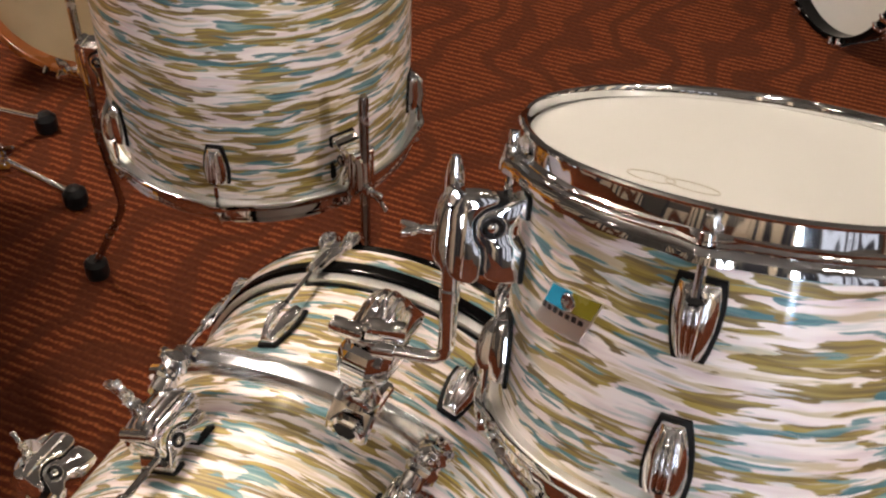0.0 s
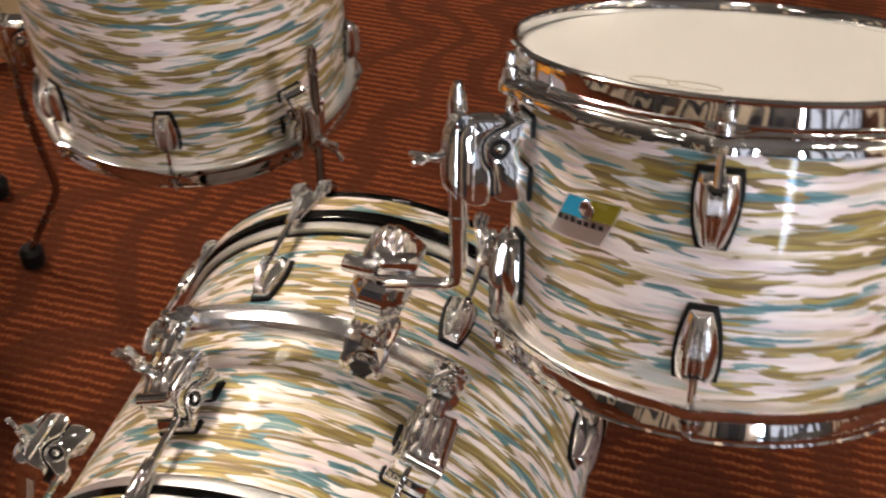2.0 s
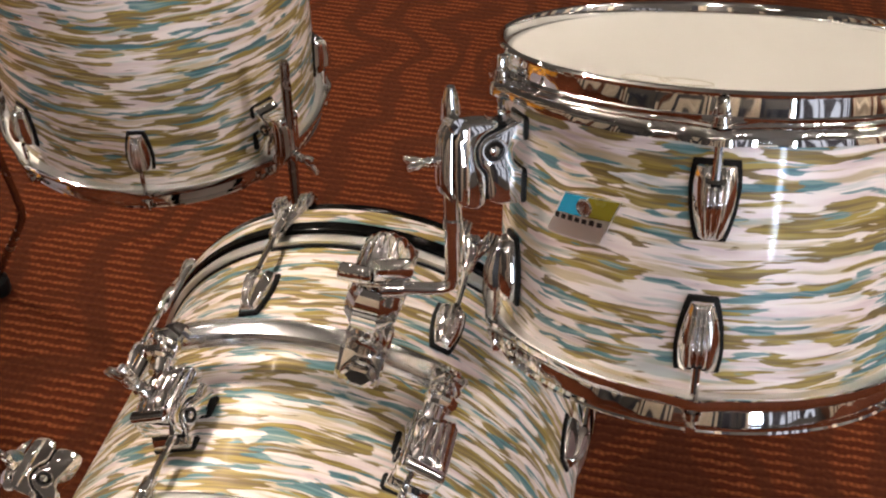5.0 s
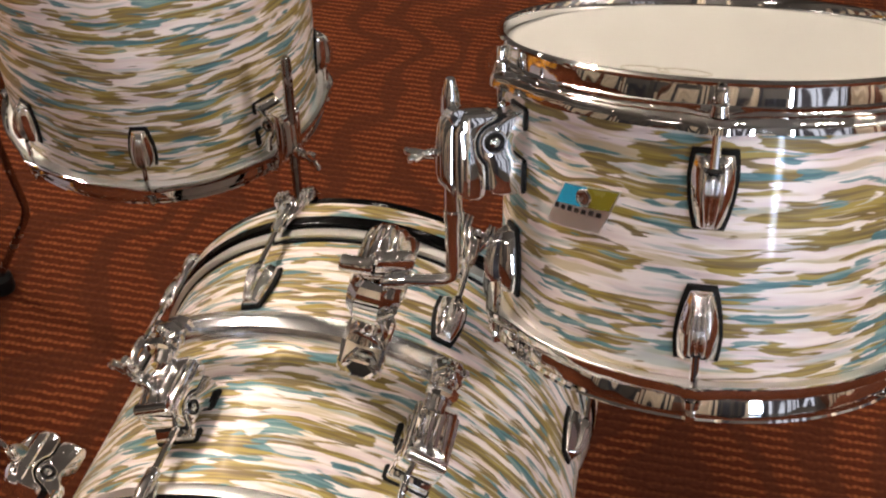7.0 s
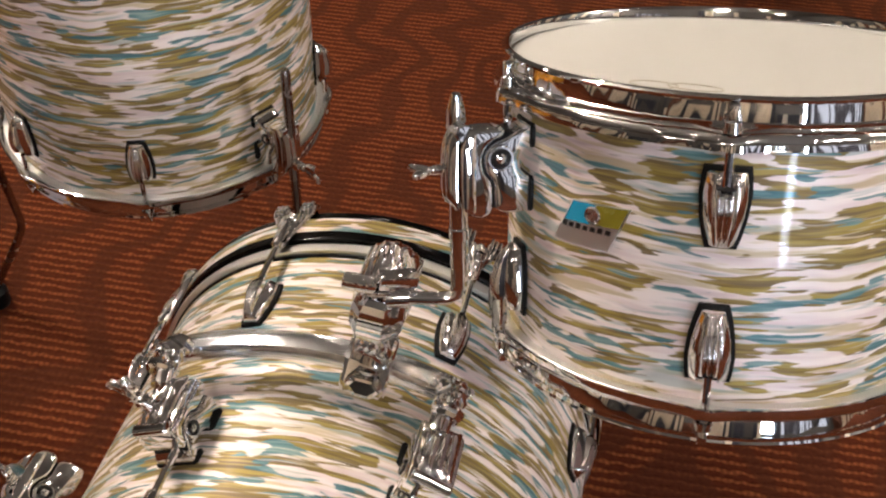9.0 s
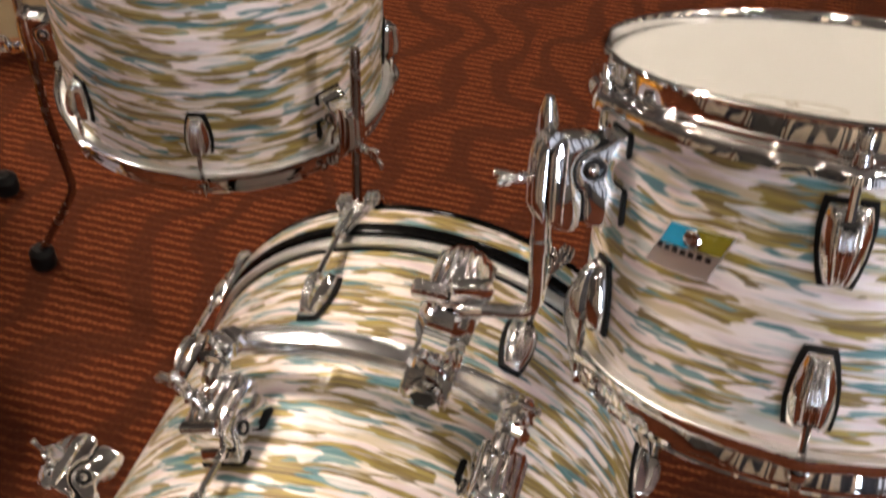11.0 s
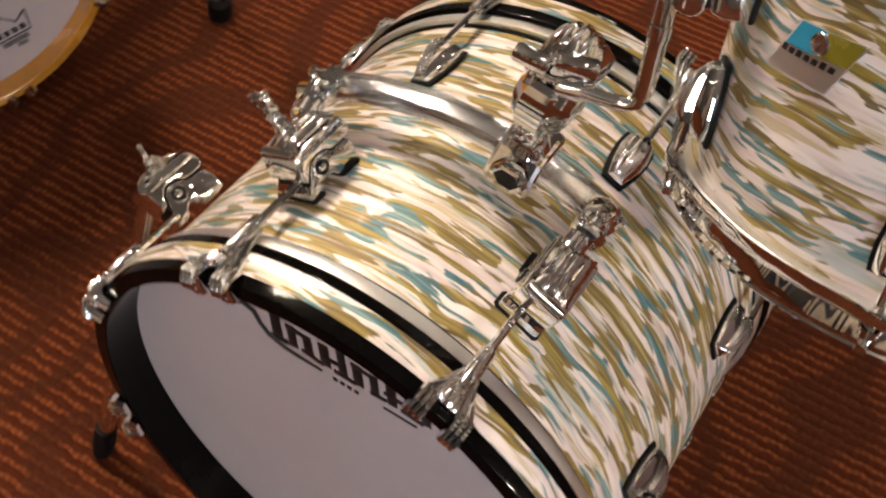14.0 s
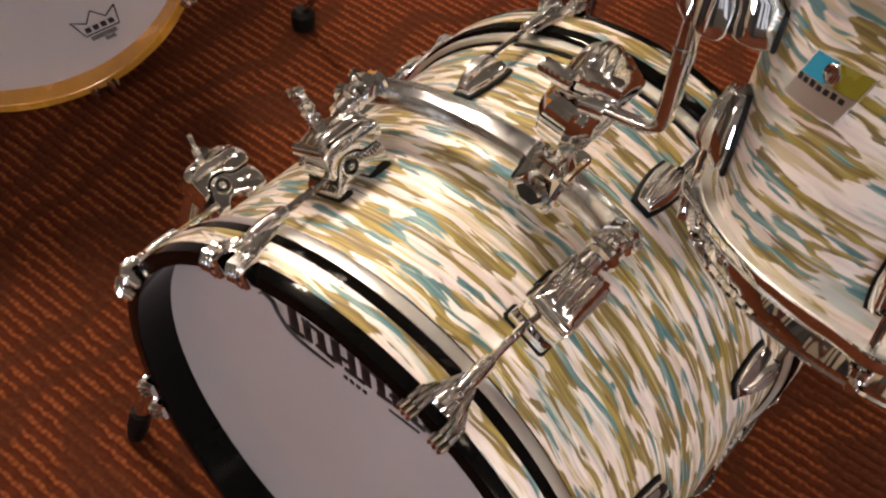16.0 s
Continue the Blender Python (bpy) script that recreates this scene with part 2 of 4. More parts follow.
def tube(points, r, seg=12, taper=None, caps=True):
    """A round rod along points; taper: radius at each point."""
    bm = bmesh.new()
    pts = [Vector(p) for p in points]
    rings = []
    side = None
    for i, p in enumerate(pts):
        d = (pts[min(i + 1, len(pts) - 1)] - pts[max(i - 1, 0)]).normalized()
        if side is None:
            side = d.orthogonal().normalized()
        side = (side - d * side.dot(d)).normalized()
        up = d.cross(side)
        rr = taper[i] if taper else r
        rings.append([bm.verts.new(p + rr * (math.cos(t) * side + math.sin(t) * up)) for t in [2 * math.pi * k / seg for k in range(seg)]])
    for a, b in zip(rings, rings[1:]):
        for k in range(seg):
            bm.faces.new((a[k], a[(k + 1) % seg], b[(k + 1) % seg], b[k]))
    if caps:
        bm.faces.new(rings[0])
        bm.faces.new(rings[-1])
    return bm


def block(size, bevel=0.003, m=None, segs=2):
    bm = bmesh.new()
    bmesh.ops.create_cube(bm, size=1)
    bmesh.ops.scale(bm, vec=size, verts=bm.verts)
    if bevel:
        bmesh.ops.bevel(bm, geom=bm.edges[:], offset=bevel, segments=segs, profile=0.5, affect="EDGES")
    if m is not None:
        bmesh.ops.transform(bm, matrix=m, verts=bm.verts)
    return bm


def loft(sections, caps=True):
    bm = bmesh.new()
    rows = [[bm.verts.new(p) for p in s] for s in sections]
    k = len(rows[0])
    for a, b in zip(rows, rows[1:]):
        for i in range(k):
            bm.faces.new((a[i], a[(i + 1) % k], b[(i + 1) % k], b[i]))
    if caps:
        bm.faces.new(rows[0])
        bm.faces.new(rows[-1])
    return bm


def join(*bms):
    out = bms[0]
    for b in bms[1:]:
        me = bpy.data.meshes.new("tmp")
        b.to_mesh(me)
        b.free()
        out.from_mesh(me)
        bpy.data.meshes.remove(me)
    return out


def moved(bm, m):
    bmesh.ops.transform(bm, matrix=m, verts=bm.verts)
    return bm


def around(deg, r, z):
    """Local frame on a drum: x away from the axis, y round it, z along it."""
    a = radians(deg)
    return Matrix.Translation((r * math.cos(a), r * math.sin(a), z)) @ Matrix.Rotation(a, 4, "Z")


def frame_of(origin, axis, zero):
    n = Vector(axis).normalized()
    u = Vector(zero)
    u = (u - n * u.dot(n)).normalized()
    v = n.cross(u)
    m = Matrix((u, v, n)).transposed().to_4x4()
    m.translation = origin
    return m


# ---- drum hardware ----
LUG_LEN = 0.048


def lug_width(t):
    return float(np.interp(t, (0, 0.12, 0.32, 0.6, 0.85, 1), (0.0235, 0.0255, 0.0270, 0.0245, 0.0190, 0.0140)))


def lug_body():
    """A keystone casting: bevelled skirt, and an arched spine of three rounded ribs that opens to the rod at the wide end."""
    secs = []
    for t in (0, 0.015, 0.05, 0.10, 0.165, 0.175, 0.20, 0.26, 0.34, 0.42, 0.5, 0.58, 0.66, 0.74, 0.82, 0.89, 0.94, 0.965, 0.985, 1):
        w = lug_width(t) * (0.94 if t in (0, 1) else 1)
        z = LUG_LEN * (0.5 - t)
        skirt = float(np.interp(t, (0, 0.015, 0.1, 0.45, 0.8, 0.97, 1), (0.0065, 0.0085, 0.0105, 0.0120, 0.0105, 0.0078, 0.0060)))
        spine = float(np.interp(t, (0, 0.165, 0.176, 0.26, 0.5, 0.8, 0.93, 0.98, 1), (-0.0045, -0.0045, 0.0078, 0.0086, 0.0082, 0.0056, 0.0030, 0.0008, 0)))
        flute = float(np.interp(t, (0, 0.17, 0.18, 0.85, 0.93, 1), (0, 0, 0.0032, 0.0026, 0.0010, 0)))
        top = skirt + spine
        half = [(-0.50, 0.0), (-0.50, skirt * 0.42), (-0.475, skirt * 0.55), (-0.40, skirt * 0.70), (-0.315, skirt * 0.97), (-0.285, skirt), (-0.250, skirt), (-0.235, skirt + spine * 0.55)]
        for k in range(14):
            q = -1 + k / 13
            half.append((0.22 * q, top - flute * (1 - abs(math.cos(1.5 * math.pi * q)) ** 0.7) - 0.0008 * q * q))
        secs.append([(0.0024 + x, y * w, z) for y, x in half + [(-y, x) for y, x in half[-2::-1]]])
    return loft(secs)


def lug_gasket():
    secs = []
    ts = [k / 16 for k in range(17)]
    for x, grow in ((0.0, 0.0026), (0.0024, 0.0026), (0.0030, 0.0019)):
        left = [(x, -lug_width(t) / 2 - grow, (LUG_LEN + 2 * grow) * (0.5 - t)) for t in ts]
        right = [(x, lug_width(t) / 2 + grow, (LUG_LEN + 2 * grow) * (0.5 - t)) for t in reversed(ts)]
        secs.append(left + right)
    return loft(secs)


def add_lug(drum, m, name="lug"):
    body = part(name, lug_body(), CHROME, drum, "ribbed chrome lug", 42, m)
    part("gasket", lug_gasket(), RUBBER, body, "black rubber gasket")
    # no hole is cut: a black disc paints its inner shade
    part("socket", tube([(0.0158, 0, LUG_LEN * 0.300), (0.0158, 0, LUG_LEN * 0.337)], 0.0050, 14), RUBBER, body, "dark threaded hole")
    return body


def rod_mesh(length, head=0.011):
    """Tension rod along +z from 0, with a washer and a square head at the top."""
    bm = tube([(0, 0, 0), (0, 0, length)], 0.0030, 10)
    wash = moved(lathe([(0.001, 0), (0.0065, 0), (0.0065, 0.0018), (0.001, 0.0018)], 16), Matrix.Translation((0, 0, length - head - 0.004)))
    col = moved(lathe([(0.001, 0), (0.0055, 0), (0.0055, 0.004), (0.0042, 0.005), (0.001, 0.005)], 16), Matrix.Translation((0, 0, length - head - 0.002)))
    top = block((0.0065, 0.0065, head), 0.001, Matrix.Translation((0, 0, length - head / 2 + 0.002)))
    return join(bm, wash, col, top)


def wing_bolt():
    """Along +x: a flanged foot, a ringed stem, a waisted hub and two rounded ears with knobbed tips."""
    prof = [(0.0005, 0.0), (0.0095, 0.0), (0.0102, 0.0012), (0.0095, 0.0026), (0.0060, 0.0034), (0.0056, 0.0052), (0.0068, 0.0062), (0.0068, 0.0076), (0.0054, 0.0086), (0.0054, 0.0100), (0.0066, 0.0110),
            (0.0064, 0.0130), (0.0050, 0.0146), (0.0052, 0.0175), (0.0066, 0.0200), (0.0060, 0.0240), (0.0042, 0.0262), (0.0005, 0.0270)]
    bm = moved(lathe(prof, 14, closed=False), Matrix.Rotation(radians(90), 4, "Y"))
    for sg in (-1, 1):
        ear = [(0.0160, 0.0030), (0.0175, 0.0075), (0.0235, 0.0125), (0.0305, 0.0155), (0.0365, 0.0160), (0.0395, 0.0132), (0.0385, 0.0080), (0.0350, 0.0040), (0.0330, 0.0002), (0.0200, 0.0002)]
        ear = smooth_outline([(x, sg * z) for x, z in ear], 1)
        bm = join(bm, outline_block(ear if sg > 0 else ear[::-1], -0.0030, 0.0030, 0.0013))
        bm = join(bm, moved(lathe([(0.0003, 0.0042), (0.0024, 0.0036), (0.0036, 0.0018), (0.0036, -0.0018), (0.0024, -0.0036), (0.0003, -0.0042)], 10, closed=False), Matrix.Translation((0.0362, 0, sg * 0.0130)) @ Matrix.Rotation(radians(90), 4, "X")))
    return bm


def outline_block(shape, y0, y1, bevel=0.0025):
    """A plate cut to shape in x, z between y0 and y1, with rounded rims."""
    count = len(shape)
    area = sum(shape[k][0] * shape[(k + 1) % count][1] - shape[(k + 1) % count][0] * shape[k][1] for k in range(count))
    turn = 1 if area > 0 else -1
    inward = []
    for k in range(count):
        (ax, az), (bx, bz), (ex, ez) = shape[k - 1], shape[k], shape[(k + 1) % count]
        n0 = Vector((-(bz - az), bx - ax)).normalized() * turn
        n1 = Vector((-(ez - bz), ex - bx)).normalized() * turn
        n = n0 + n1
        inward.append(n / max(0.5, n.dot(n0)))

    def ring(y, inset):
        return [(x + n.x * inset, y, z + n.y * inset) for (x, z), n in zip(shape, inward)]
    steps = [(0.0, bevel), (bevel * 0.35, bevel * 0.35), (bevel, 0.0)]
    rings = [ring(y0 + d, i) for d, i in steps] + [ring(y1 - d, i) for d, i in reversed(steps)]
    return loft(rings)


def smooth_outline(points, cuts=3):
    """Rounds a closed outline by cutting its corners."""
    for _ in range(cuts):
        nxt = []
        for (x0, z0), (x1, z1) in zip(points, points[1:] + points[:1]):
            nxt += [(x0 * 0.75 + x1 * 0.25, z0 * 0.75 + z1 * 0.25), (x0 * 0.25 + x1 * 0.75, z0 * 0.25 + z1 * 0.75)]
        points = nxt
    return points


BASE_SHAPE = smooth_outline([(0.0, -0.0385), (0.0, -0.0125), (0.006, -0.0105), (0.0115, -0.003), (0.0105, 0.009), (0.0, 0.0145), (0.0, 0.0305), (0.008, 0.0310), (0.021, 0.0225), (0.033, 0.0185), (0.0395, 0.0105), (0.0395, 0.0020), (0.0372, -0.0062), (0.0310, -0.0130), (0.0308, -0.0345), (0.0240, -0.0400), (0.0080, -0.0415)], 1)
OUTER_SHAPE = smooth_outline([(0.0325, -0.0350), (0.0325, -0.0142), (0.0386, -0.0072), (0.0412, 0.0015), (0.0412, 0.0112), (0.0345, 0.0200), (0.0240, 0.0245), (0.0235, 0.0300), (0.0330, 0.0318), (0.0580, 0.0310), (0.0580, -0.0300), (0.0540, -0.0385), (0.0430, -0.0430), (0.0350, -0.0415)], 1)


def ridged_plate(w, x0, x1, z0, z1):
    """The outer clamp plate: ends rolled over, three rounded ridges along z on its outer face."""
    secs = []
    for k in range(13):
        t = k / 12
        z = z0 + (z1 - z0) * t
        lift = (x1 - x0) * (1 - abs(2 * t - 1) ** 3.2) ** 0.5 * (1 - 0.12 * t)
        ring = [(x0, -w, z)]
        for j in range(25):
            q = -1 + j / 12
            r = 0.0019 * abs(math.cos(q * 1.5 * math.pi)) * min(1, 8 * t, 8 * (1 - t))
            ring.append((x0 + max(0.0004, lift * (1 - 0.62 * abs(q) ** 2.6) - 0.0019 + r), q * w, z))
        ring.append((x0, w, z))
        secs.append(ring)
    return loft(secs)


def add_bracket(drum, m, face=1, name="bracket", wing=0.0, wing_at=(0.066, 0.0, -0.010), gasket=True, pad=0.0, wing_size=0.9, lap=0.0252, twist=70):
    """Hinged clamp on the shell: a footed base half, an outer half with a ridged plate round a rod, a black-filled
    seam, a pivot screw, a wing bolt.
    pad: how far the feet are set down into their rubber pads."""
    base = part(name, outline_block(BASE_SHAPE, -0.0225, 0.0225, 0.0022), CHROME, drum, "polished chrome clamp bracket", 32, m)
    outer = part("clamp_half", outline_block(OUTER_SHAPE, -0.0225, 0.0225, 0.0022), CHROME, base, "", 32)
    # black block inside the clamp gives the gap its shade
    part("seam", outline_block([(0.014, -0.036), (0.014, 0.026), (0.057, 0.028), (0.057, -0.034)], -0.0200, 0.0200, 0.001), RUBBER, base, "dark gap between the halves")
    part("clamp_plate", ridged_plate(0.0176, 0.0594, 0.0700, -0.0365, 0.0280), CHROME, outer, "ridged chrome plate", 40)
    part("knuckle", moved(lathe([(0.0003, -0.0205), (0.0062, -0.0200), (0.0074, -0.0185), (0.0074, 0.0185), (0.0062, 0.0200), (0.0003, 0.0205)], 18, closed=False), Matrix.Translation((0.0545, 0, 0.0275)) @ Matrix.Rotation(radians(90), 4, "X")), CHROME, outer)
    for s in (-1, 1):
        part("corner_rib", tube([(0.0470, s * 0.0218, -0.0380), (0.0478, s * 0.0224, -0.0350), (0.0478, s * 0.0224, 0.0245), (0.0470, s * 0.0218, 0.0275)], 0.002, 8, [0.0008, 0.0017, 0.0017, 0.0008]), CHROME, outer)
        if gasket:
            z0, z1 = (-0.0405, -0.0110) if s < 0 else (0.0130, 0.0325)
            pads = [(-lap, z0 + 0.003), (-lap, z1 - 0.003), (-lap + 0.003, z1), (lap - 0.003, z1), (lap, z1 - 0.003), (lap, z0 + 0.003), (lap - 0.003, z0), (-lap + 0.003, z0)]
            part("gasket", moved(outline_block(pads, -0.0040 + pad, 0.0032 + pad, 0.0008), Matrix.Rotation(radians(-90), 4, "Z")), RUBBER, base, "black rubber gasket")
    turn = Matrix.Rotation(radians(-90 * face), 4, "X")
    at = Matrix.Translation((0.0268, face * 0.0224, 0.0060))
    part("boss", lathe([(0.0003, 0.0008), (0.0098, 0.0008), (0.0112, -0.0004), (0.0118, -0.003), (0.0003, -0.003)], 28), CHROME, base, "", 35, at @ turn)
    part("pivot_ring", lathe([(0.0040, 0), (0.0084, 0), (0.0084, 0.0022), (0.0072, 0.0030), (0.0040, 0.0018)], 24), DARK, base, "dark pivot ring", 35, at @ turn)
    part("pivot_screw", lathe([(0.0002, 0.0032), (0.0022, 0.0030), (0.0040, 0.0018), (0.0040, 0), (0.0002, 0)], 20), CHROME, base, "", 35, at @ turn)
    if wing is not None:
        part("wing_bolt", wing_bolt(), CHROME, base, "chrome wing bolt", 35, Matrix.Translation(wing_at) @ Matrix.Rotation(radians(wing), 4, "Z") @ Matrix.Rotation(radians(twist), 4, "X") @ Matrix.Scale(wing_size, 4))
    return base


def ear(deg_list, amount, width):
    def f(a, i):
        s = 0.0
        for d in deg_list:
            x = (a - radians(d) + math.pi) % (2 * math.pi) - math.pi
            s += amount * math.exp(-(x / width) ** 2)
        return s
    return f


def flanged_hoop(r_lip, degs, flip=False, ripple=1.0):
    """Pressed hoop: rolled lip at z=0, a wall, a bead and a rounded flange with an ear at each rod."""
    e = ear(degs, 0.0055, 0.085)
    w = r_lip - 0.0062
    low = 0.0008 if flip else 0.0024
    prof = [(r_lip - 0.0012, 0.0006), (r_lip, -0.0008), (r_lip - 0.0006, -0.0026), (w + 0.0022, -0.0040), (w + 0.0027 + (low - 0.0024) / 2, -0.0095), (w + low, -0.0150), (w + 0.0040, -0.0168), (w + 0.0056, -0.0176), (w + 0.0062, -0.0190),
            (w + 0.0072, -0.0200), (w + 0.0098, -0.0208), (w + 0.0118, -0.0230), (w + 0.0126, -0.0262), (w + 0.0126, -0.0300),
            (w + 0.0112, -0.0304), (w + 0.0092, -0.0232), (w + 0.0020, -0.0212), (w, -0.0185), (w, -0.0030), (w + 0.0008, 0.0002), (w + 0.0030, 0.0010)]

    def wave(a, i):
        pull = 1.0 if 8 <= i <= 15 else 0.35 if i in (7, 16) else 0
        rough = ripple * (1.0 if 3 <= i <= 15 else 0.15)
        return e(a, i) * pull + rough * (0.00016 * math.sin(23 * a) + 0.00016 * math.sin(37 * a + 1.1) + 0.00010 * math.sin(61 * a + 0.4))
    bm = lathe(prof, 480, wave)
    if flip:
        bm = moved(bm, Matrix.Rotation(math.pi, 4, "X"))
    return bm


def head_collar(r, z_low, z_high):
    """The metal ring of a drumhead that fills the gap between shell and hoop."""
    return lathe([(r + 0.0006, z_low), (r + 0.0075, z_low), (r + 0.0085, z_low + 0.001), (r + 0.0085, z_high - 0.001), (r + 0.0075, z_high), (r + 0.0006, z_high)], 120)


def shell(r, z0, z1, wall=0.007, seg=128):
    return lathe([(r, z0), (r, z1), (r - wall, z1), (r - wall, z0)], seg)


# ---- structure ----
def room():
    X0, X1, Y0, Y1 = -6.0, 6.0, -3.2, 8.0
    bm = bmesh.new()
    bmesh.ops.create_grid(bm, x_segments=2, y_segments=2, size=1)
    bmesh.ops.scale(bm, vec=((X1 - X0) / 2, (Y1 - Y0) / 2, 1), verts=bm.verts)
    bmesh.ops.translate(bm, vec=((X0 + X1) / 2, (Y0 + Y1) / 2, 0), verts=bm.verts)
    bot = bmesh.ops.extrude_face_region(bm, geom=bm.faces[:])
    bmesh.ops.translate(bm, vec=(0, 0, -0.1), verts=[v for v in bot["geom"] if isinstance(v, bmesh.types.BMVert)])
    tagged(part("floor", bm, CARPET), "rust-red woven carpet with gold ribs and brown bands", "carpet", kind="structure")
    bm = block((X1 - X0 + 0.4, Y1 - Y0 + 0.4, 0.2), 0, Matrix.Translation(((X0 + X1) / 2, (Y0 + Y1) / 2, CEILING + 0.1)))
    tagged(part("ceiling", bm, PLASTER), "grey painted ceiling", "ceiling", kind="structure")
    walls = {"wall_north": ((X0 + X1) / 2, Y1 + 0.1, X1 - X0, 0.2), "wall_west": (X0 - 0.1, (Y0 + Y1) / 2, 0.2, Y1 - Y0)}
    for name, (x, y, sx, sy) in walls.items():
        tagged(part(name, block((sx, sy, CEILING), 0, Matrix.Translation((x, y, CEILING / 2))), WALL), "plain beige painted wall", "wall", kind="structure")
    # east wall leaves an opening for an added glowing panel, out of view
    c, e, k0, k1 = -2.5, 5.0, 0.6, 2.8
    bm = join(block((0.2, c - Y0, CEILING), 0, Matrix.Translation((X1 + 0.1, (c + Y0) / 2, CEILING / 2))),
              block((0.2, Y1 - e, CEILING), 0, Matrix.Translation((X1 + 0.1, (e + Y1) / 2, CEILING / 2))),
              block((0.2, e - c, CEILING - k1), 0, Matrix.Translation((X1 + 0.1, (c + e) / 2, (CEILING + k1) / 2))),
              block((0.2, e - c, k0), 0, Matrix.Translation((X1 + 0.1, (c + e) / 2, k0 / 2))))
    tagged(part("wall_east", bm, WALL), "plain beige painted wall with a wide window", "wall", kind="structure")
    tagged(part("window_2", block((0.02, e - c, k1 - k0), 0, Matrix.Translation((X1 + 0.15, (c + e) / 2, (k0 + k1) / 2))), SOFT), "wide window with pale light behind", "window", kind="structure")
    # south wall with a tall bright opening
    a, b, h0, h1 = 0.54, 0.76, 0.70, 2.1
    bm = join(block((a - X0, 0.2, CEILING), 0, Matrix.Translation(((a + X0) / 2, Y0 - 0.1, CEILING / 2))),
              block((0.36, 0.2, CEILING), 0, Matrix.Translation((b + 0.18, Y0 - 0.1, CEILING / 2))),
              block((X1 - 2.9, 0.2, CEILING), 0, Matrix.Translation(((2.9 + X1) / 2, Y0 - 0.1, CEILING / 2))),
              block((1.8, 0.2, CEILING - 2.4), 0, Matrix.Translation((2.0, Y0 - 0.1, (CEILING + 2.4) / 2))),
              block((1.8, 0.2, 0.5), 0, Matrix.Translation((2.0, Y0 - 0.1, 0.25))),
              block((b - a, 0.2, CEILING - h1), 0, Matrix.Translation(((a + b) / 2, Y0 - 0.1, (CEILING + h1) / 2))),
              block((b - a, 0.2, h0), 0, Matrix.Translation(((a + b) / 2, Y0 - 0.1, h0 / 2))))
    # cream, rust and dark cloth strips along three walls, unseen, added for chrome reflections
    rng = random.Random(12)
    plans = [("s", 0.06, 0.24, REFLECT_DARK), ("s", 0.30, 0.22, CREAM), ("s", 0.78, 0.28, REFLECT_DARK)]
    for side, a0, a1 in (("s", -4.6, 0.0), ("s", 3.0, 5.6), ("e", -2.9, 5.6), ("w", -2.8, 5.6)):
        at, dark = a0, True
        while at < a1 - 0.15:
            wide = min(a1 - at, rng.uniform(0.16, 0.36) if dark else rng.uniform(0.20, 0.46))
            plans.append((side, at, wide, (RUST if rng.random() < 0.4 else REFLECT_DARK) if dark else CREAM))
            at += wide + (rng.uniform(0.0, 0.30) if side == "e" else 0.02)
            dark = not dark
    for k, (side, at, wide, cloth) in enumerate(plans):
        steps = max(12, int(wide / 0.018))
        ring = []
        for q in range(steps + 1):
            u, v = at + wide * q / steps, 0.10 + 0.025 * math.sin(q * 0.62 + k)
            ring.append((u, Y0 + v) if side == "s" else (X1 - v, u) if side == "e" else (X0 + v, u))
        bm2 = bmesh.new()
        lo = [bm2.verts.new((x, y, 0.02)) for x, y in ring]
        top = rng.choice((1.1, 1.4, 1.75, 2.2, 2.75))
        hi = [bm2.verts.new((x, y, top)) for x, y in ring]
        for q in range(steps):
            bm2.faces.new((lo[q], lo[q + 1], hi[q + 1], hi[q]))
        bmesh.ops.solidify(bm2, geom=bm2.faces[:], thickness=0.012)
        tagged(part("curtain", bm2, cloth), {REFLECT_DARK: "dark blue-grey", RUST: "rust-brown", CREAM: "cream"}[cloth] + " pleated cloth drape standing along the wall", "curtain", "drapes along the wall")
    tagged(part("wall_south", bm, WALL), "plain painted wall with a glazed opening and a window", "wall", kind="structure")
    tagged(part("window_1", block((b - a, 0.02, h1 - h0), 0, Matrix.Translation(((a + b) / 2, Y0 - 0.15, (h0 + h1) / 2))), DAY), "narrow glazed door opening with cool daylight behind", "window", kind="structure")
    # added panel and uneven bars, out of view, give the hoops bright and dark reflections
    wide = tagged(part("window_3", block((1.8, 0.02, 1.9), 0, Matrix.Translation((2.0, Y0 - 0.17, 1.45))), DIM), "wide window with dim bluish light and dark glazing bars", "window", kind="structure")
    for x, thick in ((1.14, 0.08), (1.42, 0.16), (1.70, 0.05), (2.0, 0.20), (2.26, 0.06), (2.58, 0.18), (2.86, 0.08)):
        part("glazing_bar", block((thick, 0.03, 1.9), 0, Matrix.Translation((x, Y0 - 0.13, 1.45))), REFLECT_DARK, wide, "dark glazing bar")
    plans = [(x, y, 0.19, power, 1.0, tint, "ceiling light with nine warm bulbs on short stems", "ceiling lights") for x, y, power, tint in LAMPS]
    plans += [(x, y, 0.09, 220, 0.42, WARM, "small ceiling spotlight with nine tiny warm bulbs", "ceiling spotlights") for x, y in SPOTS]
    for x, y, half, power, size, tint, label, group in plans:
        lamp = thing("ceiling_light", Matrix.Translation((x, y, CEILING)), label, "lamp", group)
        part("frame", block((half * 2 + 0.12, half * 2 + 0.12, 0.03), 0.004, Matrix.Translation((0, 0, -0.016))), PLASTER, lamp)
        glow = emitter("warm_bulb_glow", tint, power * 0.92)
        for gx in (-1, 0, 1):
            for gy in (-1, 0, 1):
                at = Matrix.Translation((gx * half, gy * half, -0.45)) @ Matrix.Scale(size, 4)
